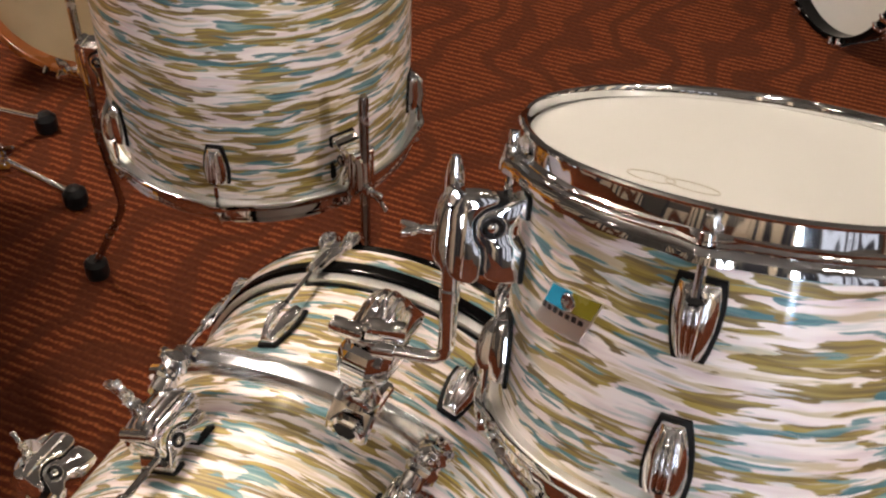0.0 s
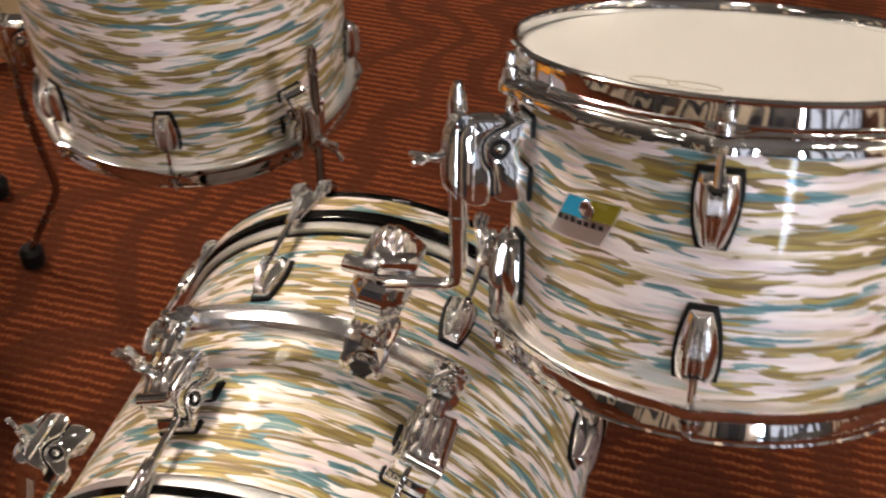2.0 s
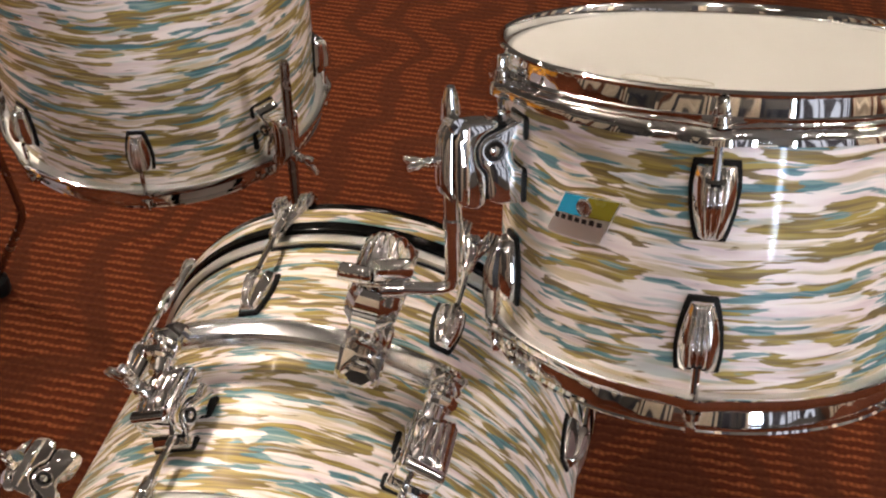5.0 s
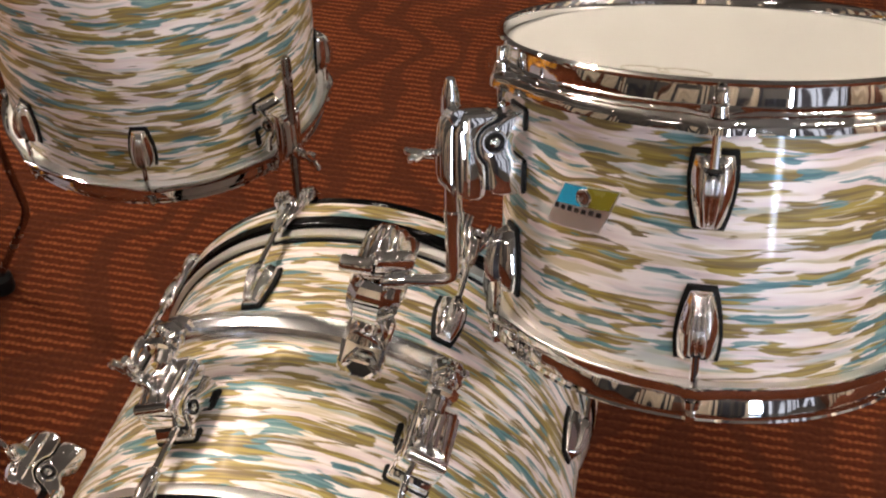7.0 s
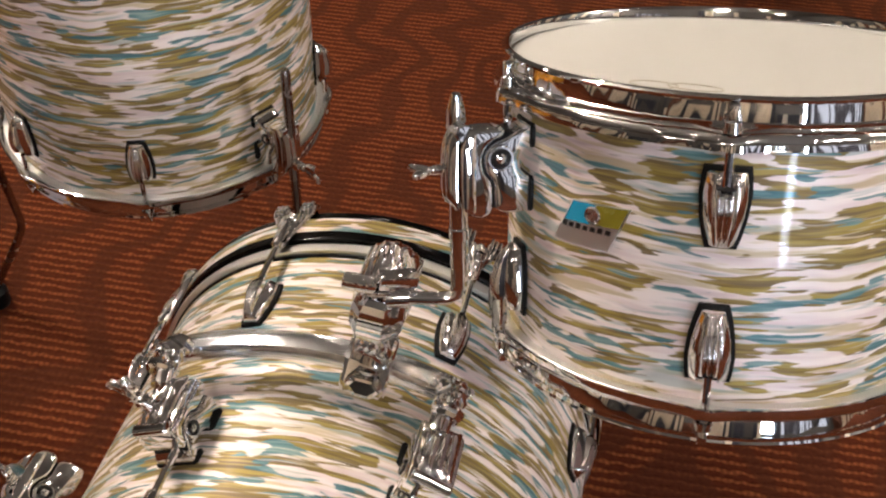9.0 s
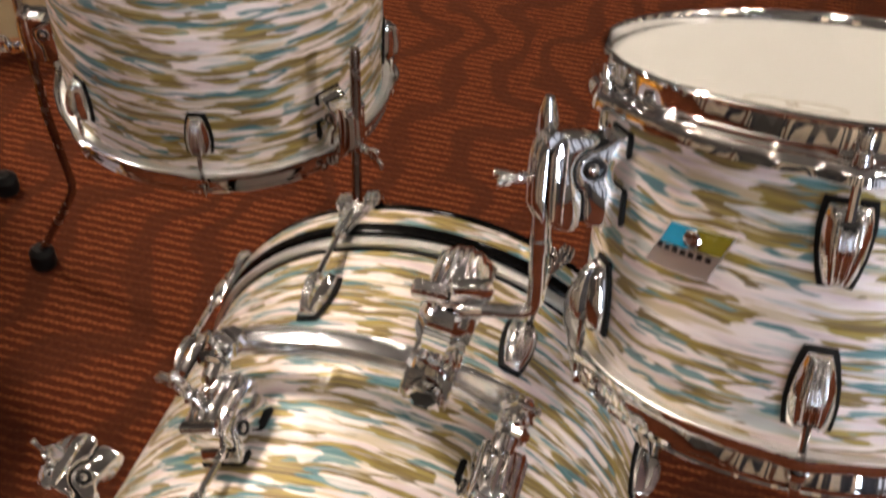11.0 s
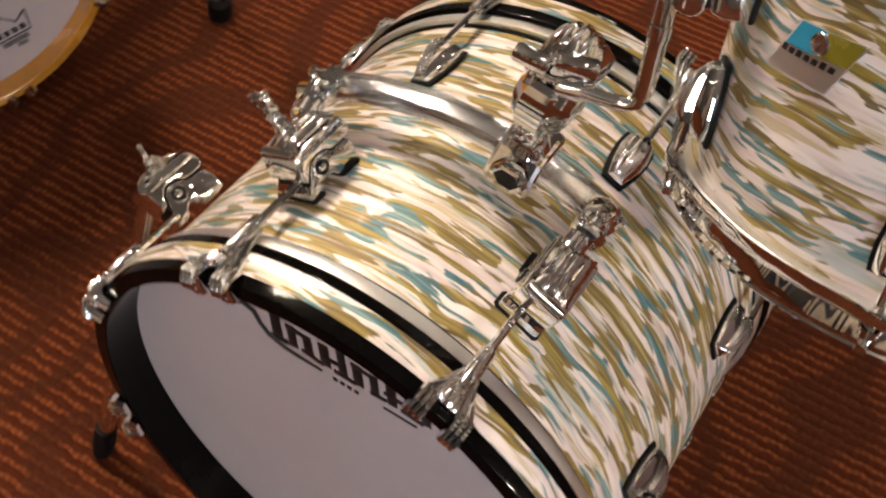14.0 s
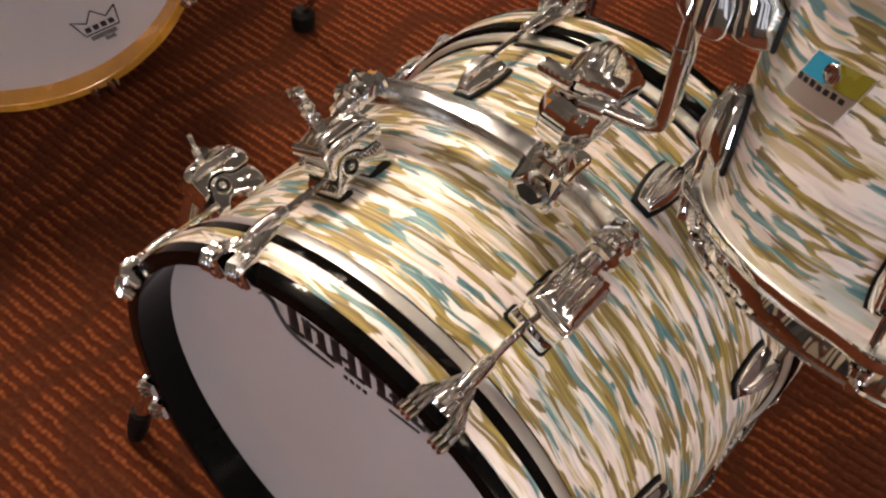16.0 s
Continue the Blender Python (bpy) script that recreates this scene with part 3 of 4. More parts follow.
                part("stem", tube([(gx * half, gy * half, -0.44), (gx * half, gy * half, -0.03)], 0.004, 6), DARK, lamp)
                part("bulb", moved(lathe([(0.001, -0.026), (0.016, -0.021), (0.025, -0.008), (0.025, 0.008), (0.016, 0.021), (0.008, 0.030), (0.001, 0.030)], 10), at), glow, lamp)


room()

# ---- rack tom ----
TOM_R, TOM_H = 0.1669, 0.231
TOM = frame_of((0.2143, 0.6010, 0.8221), (0.0492, 0.3534, 0.9342), (0, -1, 0))
TOM_DEGS = [-25.0 + 60 * k for k in range(6)]


def rack_tom():
    d = thing("rack_tom", TOM, "rack tom in streaked olive and teal pearl wrap, tilted", "drum")
    part("shell", shell(0.1585, -TOM_H + 0.012, -0.012), WRAP_TOM, d, "glossy pearl wrap with olive and teal streaks")
    hoop = part("top_hoop", flanged_hoop(TOM_R, TOM_DEGS, ripple=0.7), CHROME, d, "chrome flanged hoop", 30)
    low = part("bottom_hoop", flanged_hoop(TOM_R, [-x for x in TOM_DEGS], True, 0.8), CHROME, d, "chrome flanged hoop", 30)
    low.matrix_local = Matrix.Translation((0, 0, -TOM_H))
    head = part("batter_head", disc(0.1590, -0.0085), COATED, d, "coated cream-white drumhead")
    part("bottom_head", disc(0.1590, -TOM_H + 0.009), SMOOTH, d)
    part("head_rim", head_collar(0.1585, -0.0275, -0.0215), RIM, d)
    part("head_rim", head_collar(0.1585, -TOM_H + 0.0215, -TOM_H + 0.0275), RIM, d)
    # faint oval print on the head
    oval = bmesh.new()
    for cx, cy, ax, ay in ((0.0, 0.0, 0.016, 0.009), (0.026, 0.004, 0.018, 0.008)):
        pts = [(cx + ax * math.cos(t), cy + ay * math.sin(t), 0) for t in [2 * math.pi * k / 32 for k in range(33)]]
        oval = join(oval, tube(pts, 0.0005, 4))
    part("head_print", oval, PALE_INK, d, "faint oval print", m=around(-50, 0.118, -0.0081) @ Matrix.Rotation(radians(100), 4, "Z"))
    for deg in TOM_DEGS:
        is_mount = abs((deg + 85 + 180) % 360 - 180) < 1
        if not is_mount:
            add_lug(d, around(deg, 0.1585, -0.0695))
        add_lug(d, around(deg, 0.1585, -TOM_H + 0.0700) @ Matrix.Rotation(math.pi, 4, "X"))
        part("tension_rod", rod_mesh(0.052), CHROME, d, "", 35, around(deg, 0.1712, -0.056))
        part("tension_rod", rod_mesh(0.052), CHROME, d, "", 35, around(deg, 0.1712, -TOM_H + 0.056) @ Matrix.Rotation(math.pi, 4, "X"))
    add_bracket(d, around(-85, 0.1575, -0.0705) @ Matrix.Translation((0, 0.003, 0)) @ Matrix.Diagonal((0.90, 0.62, 0.86, 1.0)), 1, wing_at=(0.0675, 0.0, -0.004), wing_size=0.66, twist=75)
    # badge
    r0 = 0.1587

    def plate(name, corners, thick, mat, parent=d, label=""):
        """A four-cornered plate (degrees, z) bent round the shell: top left, top right, bottom right, bottom left."""
        secs = []
        for k in range(9):
            t = k / 8
            top = [a + (b - a) * t for a, b in zip(corners[0], corners[1])]
            low = [a + (b - a) * t for a, b in zip(corners[3], corners[2])]
            secs.append([(rr * math.cos(radians(g)), rr * math.sin(radians(g)), v) for rr, (g, v) in ((r0, low), (r0 + thick, low), (r0 + thick, top), (r0, top))])
        return part(name, loft(secs), mat, parent, label, 60)

    lab = plate("badge", [(-61.9, -0.0825), (-45.6, -0.0795), (-50.9, -0.1115), (-67.7, -0.1140)], 0.0012, RIM, d, "keystone badge with a bright metal foot")
    plate("blue_field", [(-61.6, -0.0832), (-54.9, -0.0820), (-56.6, -0.0965), (-64.2, -0.0980)], 0.0016, BLUE, lab, "turquoise enamel field")
    plate("olive_field", [(-54.5, -0.0820), (-46.0, -0.0802), (-48.3, -0.0945), (-56.2, -0.0962)], 0.0016, OLIVE, lab, "olive enamel field")
    g = around(-55.6, 0.1602, -0.0895) @ Matrix.Rotation(radians(90), 4, "Y")
    part("grommet", moved(lathe([(0.0046, -0.0012), (0.0064, -0.0012), (0.0064, 0.0004), (0.0056, 0.0013), (0.0046, 0.0006)], 28), g), CHROME, lab, "bright metal grommet")
    part("air_hole", moved(lathe([(0.0002, -0.001), (0.0047, -0.001), (0.0047, 0.0002), (0.0002, 0.0002)], 20), g), STEEL, lab, "dull grey air hole")
    for k in range(7):
        a0 = -64.9 + 2.15 * k
        v = -0.1003 + 0.00030 * k
        h = 0.0036 if k in (0, 2, 5) else 0.0024
        plate("lettering_bar", [(a0 + 0.3, v + h * 0.5), (a0 + 1.6, v + h * 0.5), (a0 + 1.35, v - 0.0020), (a0, v - 0.0020)], 0.0015, INK, lab)
    return d


rack_tom()

# ---- floor tom ----
FT_R, FT_H = 0.2017, 0.400
FT = frame_of((-0.2444, 1.1865, 0.3963), (0.0, 0.0, 1.0), (0, -1, 0))
FT_DEGS = [-6.5 + 45 * k for k in range(8)]
FT_MOUNTS = (38.5, -96.5, 173.5)


def floor_tom():
    d = thing("floor_tom", FT, "floor tom in streaked olive and teal pearl wrap on chrome legs", "drum")
    part("shell", shell(0.1925, 0.012, FT_H - 0.012), WRAP_FLOOR, d, "glossy pearl wrap with olive and teal streaks")
    part("bottom_hoop", flanged_hoop(FT_R, [-x for x in FT_DEGS], True, 0.3), CHROME, d, "chrome flanged hoop", 30)
    top = part("top_hoop", flanged_hoop(FT_R, FT_DEGS, ripple=0.3), CHROME, d, "chrome flanged hoop", 30)
    top.matrix_local = Matrix.Translation((0, 0, FT_H))
    part("batter_head", disc(0.1930, FT_H - 0.0085), COATED, d, "coated cream-white drumhead")
    part("bottom_head", disc(0.1930, 0.009), SMOOTH, d)
    part("head_rim", head_collar(0.1925, FT_H - 0.0275, FT_H - 0.0215), RIM, d)
    part("head_rim", head_collar(0.1925, 0.0215, 0.0275), RIM, d)
    for deg in FT_DEGS:
        add_lug(d, around(deg, 0.1925, FT_H - 0.080))
        part("tension_rod", rod_mesh(0.055), CHROME, d, "", 35, around(deg, 0.2045, FT_H - 0.055))
        mount = any(abs((deg - x + 180) % 360 - 180) < 1 for x in FT_MOUNTS)
        if not mount:
            add_lug(d, around(deg, 0.1925, 0.080) @ Matrix.Rotation(math.pi, 4, "X"))
        part("tension_rod", rod_mesh(0.055), CHROME, d, "", 35, around(deg, 0.2045, 0.055) @ Matrix.Rotation(math.pi, 4, "X"))
    zf = -0.3963
    steps = [((0, 0), (0.085, 0.068)), ((-0.016, 0.005), (-0.079, -0.084)), ((0, 0), (-0.109, 0.012))]
    for deg, (kx, fx) in zip(FT_MOUNTS, steps):
        add_bracket(d, around(deg, 0.192, 0.075) @ Matrix.Diagonal((0.80, 0.68, 0.86, 1.0)), wing_at=(0.0675, 0.0, -0.026), wing_size=1.1, twist=20, face=-1 if deg > 0 else 1)
        a = radians(deg)
        p0 = Vector((math.cos(a), math.sin(a), 0)) * 0.240
        knee, foot = p0 + Vector((*kx, 0)), p0 + Vector((*fx, 0))
        pts = [p0 + Vector((0, 0, z)) for z in (0.180, 0.175, -0.05)]
        pts += [knee + Vector((0, 0, zf + 0.215)), knee.lerp(foot, 0.04) + Vector((0, 0, zf + 0.196)), knee.lerp(foot, 0.16) + Vector((0, 0, zf + 0.172)), knee.lerp(foot, 0.93) + Vector((0, 0, zf + 0.038)), foot + Vector((0, 0, zf + 0.025))]
        leg = part("leg", tube(pts, 0.0055, 14, [0.004] + [0.0058] * 7), DARK_CHROME, d, "bent leg of dull nickel")
        part("rubber_foot", moved(lathe([(0.0005, 0), (0.017, 0), (0.019, 0.006), (0.019, 0.028), (0.012, 0.036), (0.0005, 0.036)], 20), Matrix.Translation(foot + Vector((0, 0, zf)))), RUBBER, leg, "black rubber foot")
    return d


floor_tom()

# ---- bass drum ----
BD = frame_of((-0.1597, 0.4324, 0.3145), (-0.3805, -0.9245, 0.0240), (0, 0, 1))
BD_R, BD_HOOP = 0.2404, 0.0420
BD_BACK = -0.322
BD_DEGS = [-0.9 + 22.5 + 45 * k for k in range(8)]
BD_BRACKETS = (21.6, -23.4, 66.6)


def claw_web():
    """Fan of the claw: a pleated plate that widens from the rod to the hoop's rim."""
    secs = []
    for z, w, h in ((-0.010, 0.0085, 0.0048), (-0.004, 0.0105, 0.0062), (0.006, 0.0165, 0.0070), (0.016, 0.0245, 0.0074), (0.026, 0.0330, 0.0076), (0.034, 0.0395, 0.0078), (0.036, 0.0400, 0.0060)):
        ring = [(0.0008, -w / 2, z), (h * 0.35, -w / 2, z)]
        for j in range(23):
            q = -1 + (j + 1) / 12
            pleat = 0.0017 * abs(math.cos(q * 3 * math.pi)) * min(1, (z + 0.012) / 0.02)
            ring.append((h * (1 - 0.45 * q * q) - 0.0012 + pleat, q * w / 2, z))
        ring += [(h * 0.35, w / 2, z), (0.0008, w / 2, z)]
        secs.append(ring)
    return loft(secs)


def claw_finger(s):
    """One ridged finger: x away from the axis, z towards the hoop's outer rim, hooked over the rim."""
    L = BD_HOOP
    secs = []
    path = [(0.0, 0.022, 0.0105, 0.0090, 0.0062, 90), (0.0, 0.030, 0.0130, 0.0125, 0.0078, 90), (0.0, 0.036, 0.0140, 0.0140, 0.0086, 90),
            (0.0, L, 0.0145, 0.0145, 0.0095, 90), (-0.0005, L + 0.001, 0.0146, 0.0148, 0.0100, 60), (-0.0005, L + 0.0015, 0.0146, 0.0148, 0.0098, 25), (-0.004, L + 0.0015, 0.0146, 0.0144, 0.0080, 0), (-0.0125, L + 0.001, 0.0146, 0.0136, 0.0060, -5)]
    for x, z, y, w, h, deg in path:
        nx, nz = math.sin(radians(deg)), math.cos(radians(deg))
        prof = [(0.001, -0.5), (0.55, -0.5), (0.86, -0.40), (0.90, -0.26), (0.66, -0.17), (0.92, -0.08), (1.0, 0.02), (0.92, 0.12), (0.66, 0.18), (0.90, 0.28), (0.84, 0.40), (0.55, 0.5), (0.001, 0.5)]
        secs.append([(x + nx * max(0.001, q * h), s * y + v * w, z + nz * max(0.001, q * h)) for q, v in prof])
    return loft(secs)


def add_claw(drum, base):
    claw = part("claw", claw_web(), CHROME, drum, "chrome two-fingered claw hook", 35, base)
    part("sleeve", tube([(0.0065, 0, -0.016), (0.0070, 0, -0.014), (0.0075, 0, 0.006), (0.0070, 0, 0.018)], 0.006, 14, [0.0045, 0.0058, 0.0062, 0.0050]), CHROME, claw)
    for s in (-1, 1):
        finger = part("finger", claw_finger(s), CHROME, claw, "", 40)
        for k in (-1, 0, 1):
            y = s * 0.0146 + k * 0.0045
            part("knuckle", tube([(0.0066, y, BD_HOOP - 0.010), (0.0085, y, BD_HOOP - 0.004), (0.0075, y, BD_HOOP + 0.0055), (0.0020, y, BD_HOOP + 0.0100), (-0.0035, y, BD_HOOP + 0.0098), (-0.0062, y, BD_HOOP + 0.0080)], 0.002, 8, [0.0008, 0.0018, 0.0021, 0.0021, 0.0019, 0.0009]), CHROME, finger)


def bass_drum():
    d = thing("bass_drum", BD, "bass drum in streaked olive and teal pearl wrap with black hoops", "drum")
    part("shell", shell(0.2310, BD_BACK + 0.002, -0.002, 0.009), WRAP_BASS, d, "glossy pearl wrap with olive and teal streaks")
    for z0, z1, sgn in ((0.0, BD_HOOP, 1), (BD_BACK - BD_HOOP, BD_BACK, -1)):
        r0, r1 = BD_R - 0.014, BD_R
        prof = [(r0, z0 + 0.001), (r0 + 0.001, z0), (r1 - 0.003, z0), (r1 - 0.0008, z0 + 0.0008), (r1, z0 + 0.003), (r1, z1 - 0.003), (r1 - 0.0008, z1 - 0.0008), (r1 - 0.003, z1), (r0 + 0.001, z1), (r0, z1 - 0.001)]
        hoop = part("front_hoop" if sgn > 0 else "back_hoop", lathe(prof, 128), BLACK, d, "black lacquered wooden hoop")
        i0, i1 = z0 + 0.0108, z1 - 0.0118
        part("inlay", lathe([(r1 - 0.002, i0), (r1 + 0.0005, i0), (r1 + 0.0005, i1), (r1 - 0.002, i1)], 128), WRAP_BASS, hoop, "pearl inlay strip matching the shell")
        e0, e1 = (-0.012, -0.0005) if sgn > 0 else (BD_BACK + 0.0005, BD_BACK + 0.0135)
        part("head_rim", lathe([(0.2315, e0), (0.2365, e0 + 0.001), (0.2378, e0 + 0.005), (0.2378, e1), (0.2315, e1)], 128), RIM, d, "aluminium rim of the drumhead")
        # black ring stands in for the shadow line between rim and shell
        s0 = -0.0145 if sgn > 0 else BD_BACK + 0.0136
        part("rim_seam", lathe([(0.2300, s0), (0.2328, s0), (0.2328, s0 + 0.0024), (0.2300, s0 + 0.0024)], 128), RUBBER, d, "thin black seam under the rim")
    head = part("front_head", disc(0.2270, 0.004), SMOOTH, d, "smooth white front drumhead")
    part("back_head", disc(0.2270, BD_BACK - 0.004), COATED, d)
    # black printed script as plain strokes on one line under the hoop
    letters = [(0.068, 0.046, 0.0100), (0.052, 0.026, 0.0085), (0.037, 0.025, 0.0085), (0.022, 0.027, 0.0095), (0.007, 0.042, 0.0080), (-0.008, 0.026, 0.0090), (-0.023, 0.025, 0.0080), (-0.038, 0.027, 0.0090), (-0.053, 0.038, 0.0080), (-0.068, 0.026, 0.0085)]
    for k, (y, hgt, w) in enumerate(letters):
        part("print_stroke", block((hgt, w, 0.0008), 0.0003, Matrix.Translation((0.127 + hgt * 0.5, y, 0.0042)) @ Matrix.Rotation(0.14, 4, "Z")), INK, head)
        x = (0.1275, 0.1495, 0.1285, 0.1380)[k % 4]
        part("print_foot", block((0.0050, w + (0.0125 if k % 3 else 0.0070), 0.0008), 0.0003, Matrix.Translation((x, y - 0.0040, 0.0043)) @ Matrix.Rotation(0.10 - 0.12 * (k % 3), 4, "Z")), INK, head)
    swash = [(0.150, 0.104), (0.157, 0.098), (0.154, 0.088), (0.142, 0.082), (0.134, 0.074), (0.1290, 0.060), (0.1275, 0.045), (0.1270, 0.024)]
    part("print_underline", tube([(x - 0.009, y, 0.0042) for x, y in swash], 0.0020, 6, [0.0010, 0.0024, 0.0024, 0.0020, 0.0022, 0.0022, 0.0018, 0.0012]), INK, head)
    part("print_underline", block((0.0032, 0.030, 0.0008), 0.0003, Matrix.Translation((0.1178, -0.047, 0.0042))), INK, head)
    for k in range(4):
        part("print_stroke", block((0.0045, 0.0042, 0.0008), 0.0002, Matrix.Translation((0.1165, 0.012 - k * 0.0065, 0.0042))), INK, head)
    for deg in BD_DEGS:
        near = any(abs((deg - x + 180) % 360 - 180) < 1 for x in BD_BRACKETS)
        if not near:
            add_lug(d, around(deg, 0.2310, -0.076))
        add_lug(d, around(deg, 0.2310, BD_BACK + 0.082) @ Matrix.Rotation(math.pi, 4, "X"))
        for sgn in (1, -1):
            base = around(deg, BD_R, 0.0) if sgn > 0 else around(deg, BD_R, BD_BACK) @ Matrix.Rotation(math.pi, 4, "X")
            add_claw(d, base)
            part("tension_rod", join(tube([(0.0065, 0, -0.062), (0.0065, 0, 0.018)], 0.0032, 10), moved(lathe([(0.0005, 0), (0.0062, 0), (0.0062, 0.003), (0.0042, 0.0045), (0.0042, 0.012), (0.0005, 0.012)], 12), Matrix.Translation((0.0060, 0, 0.022)))), CHROME, d, "", 35, base)
    flat = Matrix.Diagonal((0.74, 0.80, 0.80, 1.0))
    add_bracket(d, around(23.6, 0.2300, -0.082) @ flat, -1, wing=24, wing_at=(0.062, 0.004, 0.006), wing_size=1.3)
    add_bracket(d, around(-24.6, 0.2300, -0.082) @ flat, 1, wing=None)
    add_bracket(d, around(75.6, 0.2460, -0.0945) @ Matrix.Rotation(radians(-13), 4, "Z") @ Matrix.Diagonal((0.84, 0.62, 0.84, 1.0)), -1, wing=-52, wing_at=(0.060, -0.014, 0.006), gasket=False)
    # arch over the shell
    A, AR = -0.152, 0.270
    secs = []
    cross = [(-0.012, -0.006), (-0.010, -0.008), (0.010, -0.008), (0.012, -0.006), (0.012, 0.002), (0.009, 0.0065), (0.003, 0.008), (-0.003, 0.008), (-0.009, 0.0065), (-0.012, 0.002)]
    for k in range(29):
        t = radians(31.5 - 57.5 * k / 28)
        secs.append([((AR + x) * math.cos(t), (AR + x) * math.sin(t), A + z) for z, x in cross])
    arch = part("arch_mount", loft(secs), SATIN, d, "curved chrome arch bridging the shell")
    for deg, sg in ((27, 1), (-25, -1)):
        path = [around(deg, AR, A + 0.002), around(deg - sg, 0.279, -0.142), around(deg - 2 * sg, 0.284, -0.124), around(deg - 2 * sg, 0.277, -0.100)]
        part("arch_foot", tube([m.translation for m in path], 0.010, 16, [0.010, 0.009, 0.010, 0.009]), CHROME, arch)
        for z, rr, k, tip in ((-0.146, 0.277, 9, 0), (-0.131, 0.283, 7, 25), (-0.116, 0.283, 9, -15)):
            nut = lathe([(0.006, -0.0055), (0.0105, -0.0055), (0.0132, -0.003), (0.0138, 0.0), (0.0132, 0.003), (0.0105, 0.0055), (0.006, 0.0055)], k)
            part("collar", moved(nut, around(deg - 1.5 * sg, rr, z) @ Matrix.Rotation(radians(tip), 4, "Y")), CHROME, arch, "faceted chrome collar", 20)
        for k in range(3):
            screw = around(deg - (1.5 + 2.2 * (k - 1)) * sg, 0.2955 - 0.004 * abs(k - 1), -0.138 + 0.012 * k)
            part("screw", moved(lathe([(0.0002, 0.004), (0.0028, 0.0034), (0.0042, 0.0012), (0.0042, -0.007), (0.0002, -0.007)], 8), screw @ Matrix.Rotation(radians(70), 4, "Y")), CHROME, arch)
    # spurs
    inv = BD.inverted()
    for deg, foot in ((76.5, Vector((-0.473, 0.536, 0.0))), (-115, Vector((0.02, 0.36, 0.0)))):
        m = around(deg, 0.2345 + (0.06 if deg > 0 else 0.004), -0.090)
        top = m @ Vector((0, 0, 0.0))
        f = inv @ foot
        d1 = (f - top).normalized()
        spur = part("spur", tube([top - d1 * 0.03, top + d1 * 0.05, f - d1 * 0.03], 0.0095, 16), CHROME, d, "chrome spur leg")
        part("spur_tip", tube([f - d1 * 0.045, f - d1 * 0.02, f], 0.013, 16, [0.0125, 0.013, 0.010]), RUBBER, spur, "black rubber tip")
    return d


bass_drum()


def tom_holder():
    m0 = BD @ around(-9, 0.270, -0.152)
    h = thing("tom_holder", m0, "chrome ratchet tom holder with a bent rod on an arch", "tom holder")
    inv = m0.inverted()
    part("slide_clamp", outline_block([(-0.024, -0.018), (-0.026, -0.004), (-0.023, 0.018), (-0.016, 0.025), (-0.004, 0.026), (0.012, 0.0155), (0.017, 0.0), (0.013, -0.022), (-0.006, -0.024)], -0.019, 0.019, 0.004), CHROME, h, "", 25)
    socket = Matrix.Translation((-0.002, -0.001, 0.0262)) @ Matrix.Rotation(radians(-8), 4, "Y") @ Matrix.Rotation(radians(30), 4, "Z")
    part("socket_rim", moved(lathe([(0.0106, -0.004), (0.0152, -0.004), (0.0148, 0.0032), (0.0128, 0.0045), (0.0106, 0.0034)], 6), socket), CHROME, h, "", 20)
    # matte black disc closes the socket and paints the dark of its recess
    part("hex_socket", moved(lathe([(0.0005, -0.002), (0.0108, -0.002), (0.0108, 0.0030), (0.0005, 0.0030)], 6), socket), RUBBER, h, "dark hexagonal socket")
    part("neck", tube([(0.012, 0, 0.0), (0.020, 0, 0.0), (0.034, 0, 0.001), (0.046, 0, 0.002), (0.050, 0, 0.002)], 0.015, 20, [0.018, 0.014, 0.0115, 0.0135, 0.016]), CHROME, h)
    part("set_screw", moved(lathe([(0.0002, 0.003), (0.004, 0.002), (0.0065, -0.001), (0.0065, -0.008), (0.0002, -0.008)], 16), Matrix.Translation((0.030, 0.003, 0.013)) @ Matrix.Rotation(radians(25), 4, "Y")), CHROME, h)
    plan = [(0.013, 0.029), (-0.007, 0.029), (-0.021, 0.015), (-0.023, -0.012), (-0.014, -0.026), (0.012, -0.026), (0.022, -0.012), (0.0215, 0.018)]
    secs = []
    for x, k in ((0.045, 0.70), (0.048, 0.86), (0.0525, 0.90), (0.0530, 0.86), (0.0545, 0.86), (0.0550, 0.95), (0.070, 0.97), (0.078, 0.92), (0.083, 0.82), (0.086, 0.66)):
        secs.append([(x, y * k, z * k) for y, z in plan])
    part("pivot_block", loft(secs), CHROME, h, "faceted chrome pivot block", 18)
    for k in range(4):
        part("ratchet_rib", tube([(0.080 - 0.001 * k, 0.013 - 0.0085 * k, 0.022), (0.087, 0.013 - 0.0085 * k, 0.012), (0.090, 0.013 - 0.0085 * k, 0.0)], 0.0034, 10), CHROME, h)
    secs = []
    for k in range(17):
        t = k / 16
        zz = 0.010 - 0.054 * t
        rise = 0.034 * math.sin(math.pi * (0.16 + 0.80 * t)) ** 0.8
        ring = []
        for j in range(41):
            q = -1 + 2 * j / 40
            rib = 0.0030 * abs(math.cos(q * math.pi * 2.5)) * math.sin(math.pi * (0.08 + 0.9 * t))
            ring.append((0.078 + (rise + rib) * math.sqrt(max(0.03, 1 - q * q * 0.94)), q * 0.0215, zz))
        ring += [(0.070, 0.0215, zz), (0.070, -0.0215, zz)]
        secs.append(ring)
    part("ribbed_cap", loft(secs), CHROME, h, "ribbed chrome cap", 40)
    lever = part("lever", block((0.010, 0.026, 0.013), 0.003, Matrix.Translation((0.099, 0.017, 0.018)) @ Matrix.Rotation(radians(8), 4, "X")), CHROME, h, "flat chrome lever")
